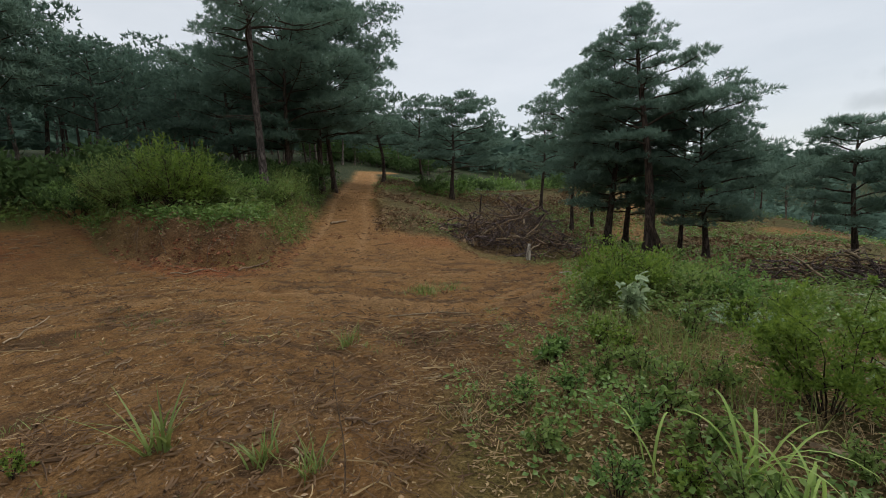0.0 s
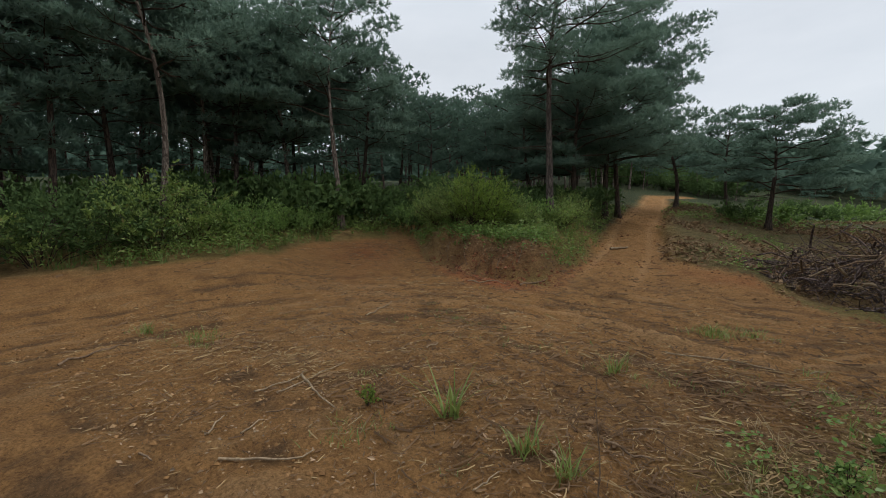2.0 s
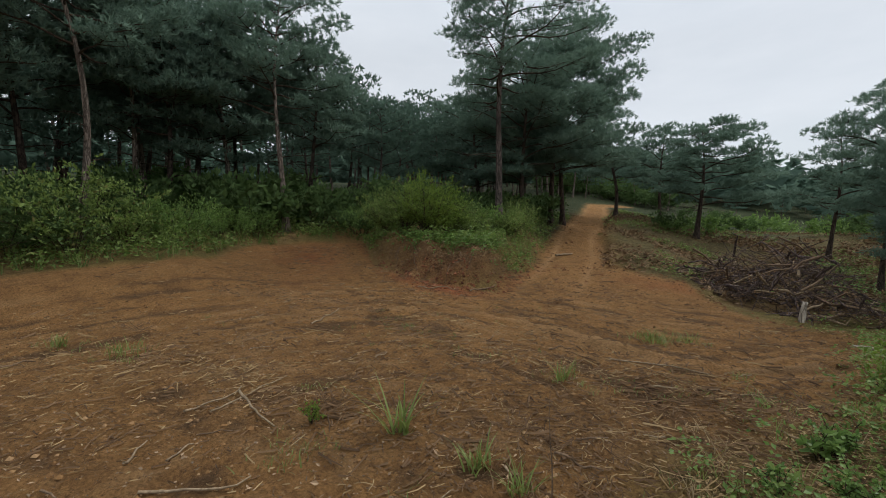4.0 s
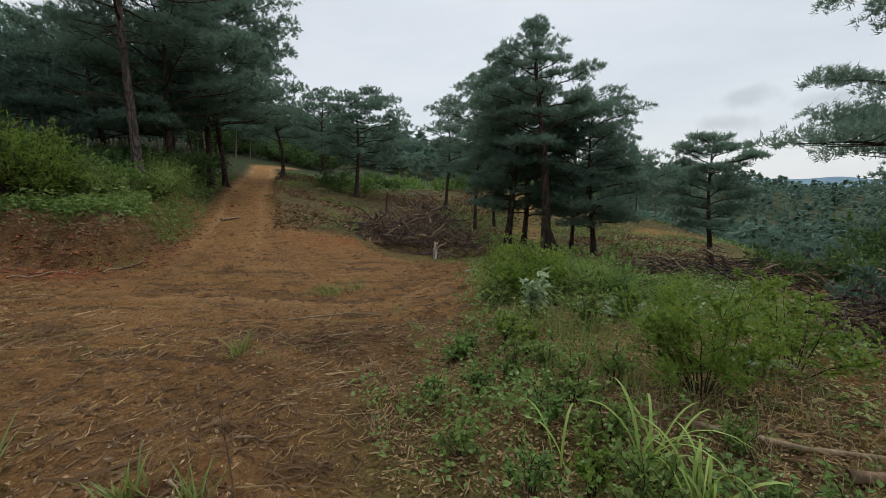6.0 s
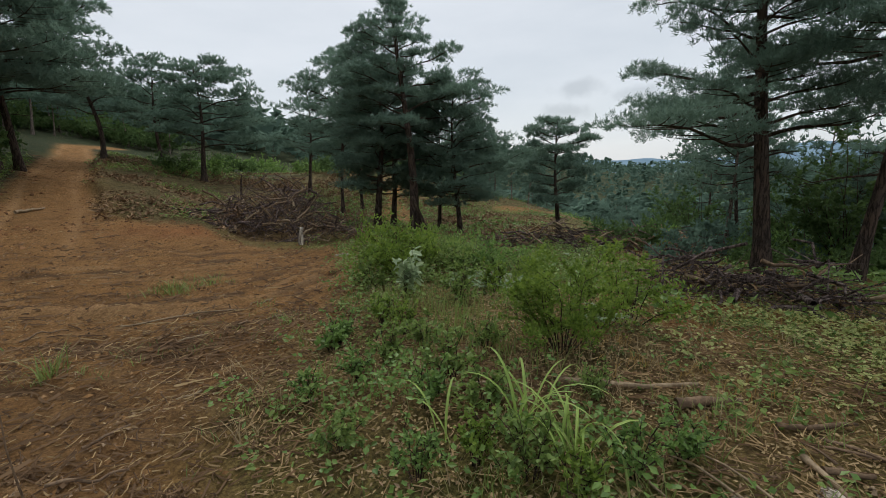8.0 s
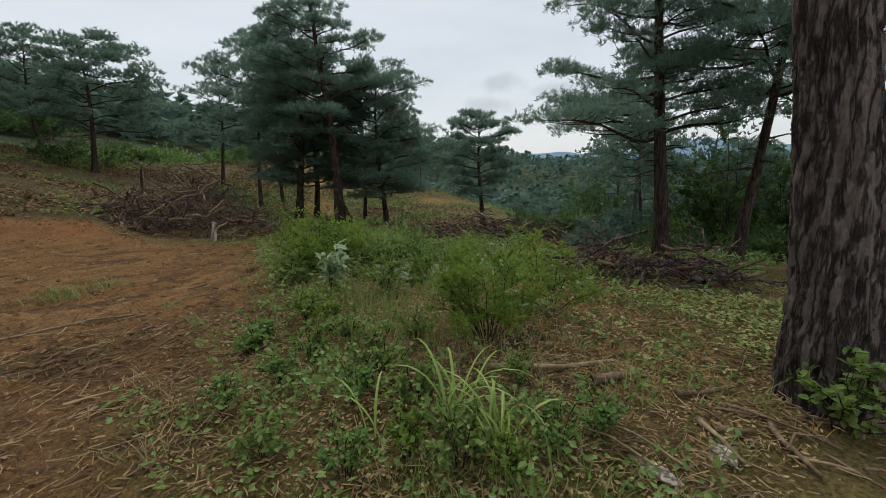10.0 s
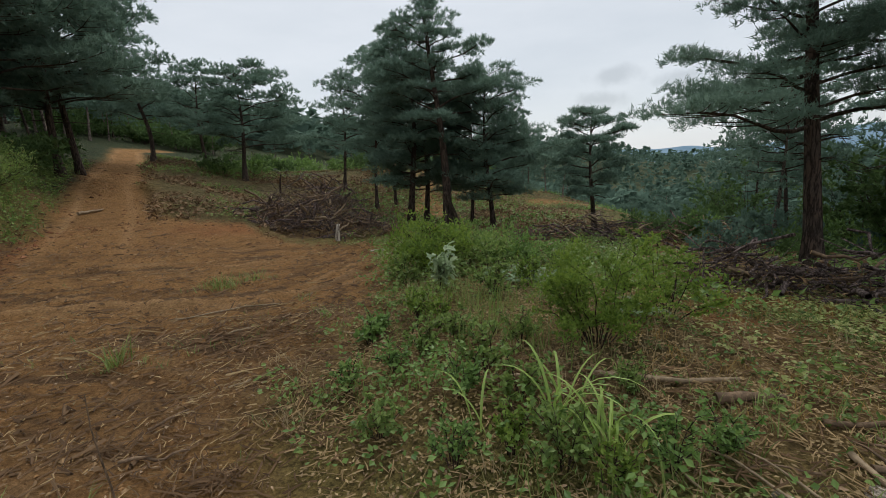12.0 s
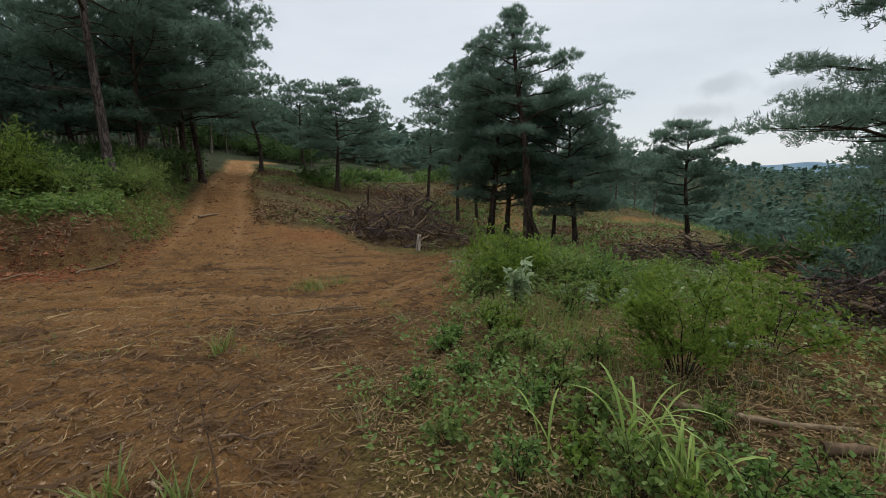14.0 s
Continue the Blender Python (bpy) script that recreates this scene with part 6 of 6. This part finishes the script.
for k, (az, r, wide, count) in enumerate([(54, 4.5, 0.35, 90), (60, 5.3, 0.4, 90), (47, 5.6, 0.35, 60), (29, 3.6, 0.3, 60), (40, 4.6, 0.35, 60), (14, 4.5, 0.35, 80), (4, 3.4, 0.3, 70), (-2, 2.8, 0.3, 70), (9, 2.7, 0.3, 60), (20, 6.4, 0.4, 60), (33, 7.2, 0.4, 60), (-6, 4.7, 0.4, 80), (70, 5.5, 0.4, 80), (50, 8.6, 0.4, 60), (-68, 2.4, 0.35, 90), (-62, 2.9, 0.4, 90), (-74, 2.9, 0.35, 90)]):
    straw_heap(az, r, wide, count, 700 + k)

# roots and torn earth on the face of the cut bank
gb = np.random.default_rng(88)
v, f = clods(20000, gb, (-9, -2, 6, 12), lambda x, y: np.exp(-((np.degrees(np.arctan2(-x, y)) - 29) / 9.0) ** 2 - ((toe_gap(x, y) - 0.15) / 0.45) ** 2), 0.055, 2.3)
stuff("red_clods", v, f, clod_material("red_clods", (0.09, 0.036, 0.020), (0.22, 0.082, 0.040), (0.30, 0.14, 0.075)), "crumbled red clods at the foot of the cut bank", "clods")
v, f = clods(5200, gb, (-3.5, 2.8, 8.5, 14), lambda x, y: 0.6 * np.exp(-((toe_gap(x, y) + 0.1) / 0.5) ** 2), 0.040, 1.9)
stuff("edge_clods", v, f, clod_material("edge_clods", (0.09, 0.045, 0.024), (0.24, 0.115, 0.052), (0.36, 0.20, 0.10)), "crumbled brown clods along the edge of the clearing", "clods")
for k in range(18):
    az, r = gb.uniform(21, 39), gb.uniform(9.5, 11.4)
    fallen("exposed_root", az, r, az + gb.uniform(-2, 2), r - gb.uniform(0.15, 0.5), gb.uniform(0.005, 0.011), "brown root hanging from the cut bank", STICK, 800 + k, 0.03, "root", gb.uniform(0, 0.03))
p = scatter(3200, -9, -2, 6, 11.5, lambda x, y: np.exp(-((np.degrees(np.arctan2(-x, y)) - 29) / 9.0) ** 2 - ((toe_gap(x, y) - 0.8) / 0.45) ** 2), gb)
c = np.repeat(p, 5, 0) + gb.normal(size=(len(p) * 5, 3)) * [0.05, 0.05, 0.04] + [0, 0, 0.06]
v, f = leaf_cards(c, gb.normal(size=c.shape) * [1, 1, 0.6], 0.085, 0.03, gb, 0.4)
stuff("bank_debris", v, f, LITTER, "dead leaves and torn turf on the cut bank", "leaf litter")
p = scatter(900, -9, -2, 8, 12.5, lambda x, y: np.exp(-((np.degrees(np.arctan2(-x, y)) - 29) / 9.0) ** 2 - ((toe_gap(x, y) - 1.2) / 0.3) ** 2), gb)
b = np.repeat(p, 7, 0) + gb.normal(size=(len(p) * 7, 3)) * [0.05, 0.05, 0]
v, f = blades(b, 0.4, 0.012, gb, 0.8, 1.1)
stuff("bank_top_grass", v, f, GRASS_BLADE, "grass hanging over the top of the cut bank", "grass")
p = scatter(4200, -9, -2, 7, 12.5, lambda x, y: np.exp(-((np.degrees(np.arctan2(-x, y)) - 30) / 10.0) ** 2 - ((toe_gap(x, y) - 1.4) / 0.55) ** 2) * clumpy(x, y, 1.2, 59, -0.1), gb)
c = np.repeat(p, 7, 0) + gb.normal(size=(len(p) * 7, 3)) * [0.06, 0.06, 0.09] + [0, 0, 0.12]
v, f = leaf_cards(c, gb.normal(size=c.shape) * [1, 1, 0.6], 0.10, 0.05, gb, 0.5)
stuff("bank_weeds", v, f, DARK_LEAF, "green weeds spilling over the cut bank", "herbs")
def track_bank(x, y):
    """The grown-over slope between the track and the shrubs on its left."""
    gap, along = road_gap(x, y)
    return sstep(-0.95, -1.25, gap) * sstep(-4.2, -3.0, gap) * sstep(1.5, 3.5, along) * sstep(26, 20, along) * (toe_gap(x, y) > 0.3)


herb_patch(5200, (-9, -3, 9, 26), lambda x, y: track_bank(x, y) * (0.25 + 0.75 * clumpy(x, y, 1.0, 84, -0.1)), 0.09, 0.042, HERB_LEAF, 0.30, gb, "track_bank_weeds", "green weeds on the slope beside the track", 7)
grass_patch(1700, (-9, -3, 9, 26), lambda x, y: track_bank(x, y) * 0.8, 0.36, 0.011, gb, "track_bank_grass", "tall grass on the slope beside the track", per=6)
p = scatter(9000, -9, -3, 8.5, 26, lambda x, y: track_bank(x, y) * 0.7, gb)
v, f = leaf_cards(p + [0, 0, 0.03], gb.normal(size=p.shape) * [1, 1, 0.4], 0.10, 0.035, gb, 0.5)
stuff("track_bank_litter", v, f, LITTER, "brown dead leaves on the slope beside the track", "leaf litter")
v, f = clods(5200, gb, (-7.5, -0.5, 9, 28), lambda x, y: 0.5 * np.exp(-((np.abs(road_gap(x, y)[0]) - 1.05) / 0.35) ** 2) + 0.12 * (np.abs(road_gap(x, y)[0]) < 1), 0.060, 2.6)
stuff("track_clods", v, f, bpy.data.materials["edge_clods"], "brown clods and stones along the dirt track", "clods")
p = scatter(2600, -7.5, -0.5, 9, 28, lambda x, y: 0.7 * np.exp(-((np.abs(road_gap(x, y)[0]) - 1.1) / 0.4) ** 2), gb)
v, f = twig_bits(p, 0.16, 0.010, gb, 0.012, 0.1)
stuff("track_debris", v, f, BROWN_TWIG, "brown roots and twigs along the dirt track", "twig litter")
# a band of torn twigs and turf across the clearing
BAND = [(-4.6, 5.9), (-3.76, 5.41), (-2.33, 4.75), (-1.53, 4.8), (-0.58, 4.46), (0.32, 4.34), (1.02, 4.87)]
p = scatter(16000, -5, 1.6, 3.6, 6.6, lambda x, y: np.exp(-(road_gap(x, y, BAND)[0] / 0.30) ** 2) * 0.55 * clumpy(x, y, 1.1, 64, 0.0, 3.0), gb)
v, f = twig_bits(p, 0.11, 0.0060, gb, 0.01, 0.12)
stuff("torn_twigs", v, f, BROWN_TWIG, "band of torn brown twigs across the clearing", "twig litter")
grass_patch(700, (-4.6, 1.4, 3.8, 6.2), lambda x, y: np.exp(-(road_gap(x, y, BAND)[0] / 0.22) ** 2) * clumpy(x, y, 1.1, 64, 0.0, 3.0) * 0.6, 0.11, 0.006, gb, "flattened_grass", "flattened grass among torn twigs", per=6)

def turf_patches(x, y):
    return sum(np.exp(-((x - a) / w) ** 2 - ((y - b) / d) ** 2) for a, b, w, d in ((-5.9, 2.35, 0.55, 0.22), (-6.9, 2.25, 0.35, 0.15), (-2.2, 4.55, 0.5, 0.16), (-1.0, 4.25, 0.45, 0.16), (-0.25, 6.65, 0.35, 0.16), (0.2, 6.75, 0.2, 0.12), (-2.25, 1.85, 0.22, 0.14), (0.55, 4.6, 0.4, 0.2), (-3.1, 2.9, 0.2, 0.12)))


grass_patch(2600, (-7.6, 1.2, 1.4, 7.2), lambda x, y: 0.8 * turf_patches(x, y), 0.10, 0.006, gb, "trampled_turf", "patches of trampled green grass on the bare earth", TUFT_GRASS, 6)
p = scatter(5200, -7.6, 1.2, 1.4, 7.2, lambda x, y: 0.8 * turf_patches(x, y), gb)
v, f = twig_bits(p, 0.08, 0.0026, gb, 0.016, 0.15)
stuff("trampled_straw", v, f, DRY_GRASS, "trampled dry straw among the turf", "straw")
# coarser debris farther out over the clearing
p = scatter(24000, -13, 2.4, 2.0, 13.0, lambda x, y: masks(x, y)[0] * 0.45 * clumpy(x, y, 0.7, 65, 0.05, 3.0), gb)
v, f = twig_bits(p, 0.085, 0.0085, gb, 0.010, 0.10)
stuff("scattered_debris", v, f, BROWN_TWIG, "brown bark strips and twigs scattered over the clearing", "twig litter")
p = scatter(9000, -13, 2.4, 2.0, 13.0, lambda x, y: masks(x, y)[0] * 0.3 * clumpy(x, y, 0.6, 66, 0.05, 3.0), gb)
v, f = twig_bits(p, 0.09, 0.0048, gb, 0.008, 0.06)
stuff("pale_debris", v, f, STRAW, "pale straw scattered over the clearing", "straw")


def turf_clod(az, r, size, seed):
    """A torn clump of turf and roots lying on the earth."""
    gg = np.random.default_rng(seed)
    x, y, z = spot(az, r)
    p = gg.normal(size=(70, 3)) * [size, size * 0.7, size * 0.12] + [0, 0, 0.02]
    v, f = twig_bits(p, 0.09, 0.004, gg, 0.01, 0.5)
    ob = new("turf_clod", mesh_of("turf_clod", v, f, BROWN_TWIG))
    ob.matrix_world = pose(x, y, z)
    tagged(ob, "torn clump of dry turf and roots on the earth", "turf", "turf clods", "stuff")


for k, (az, r, size) in enumerate([(57.6, 9.3, 0.16), (41.1, 8.9, 0.17), (45.0, 3.77, 0.1), (38.8, 7.5, 0.12), (52, 8.9, 0.13), (14, 9.0, 0.1), (30, 6.2, 0.12), (46, 3.6, 0.1), (16, 3.0, 0.09), (7, 2.4, 0.08), (66, 7.6, 0.14), (22, 7.6, 0.1)]):
    turf_clod(az, r, size, 900 + k)
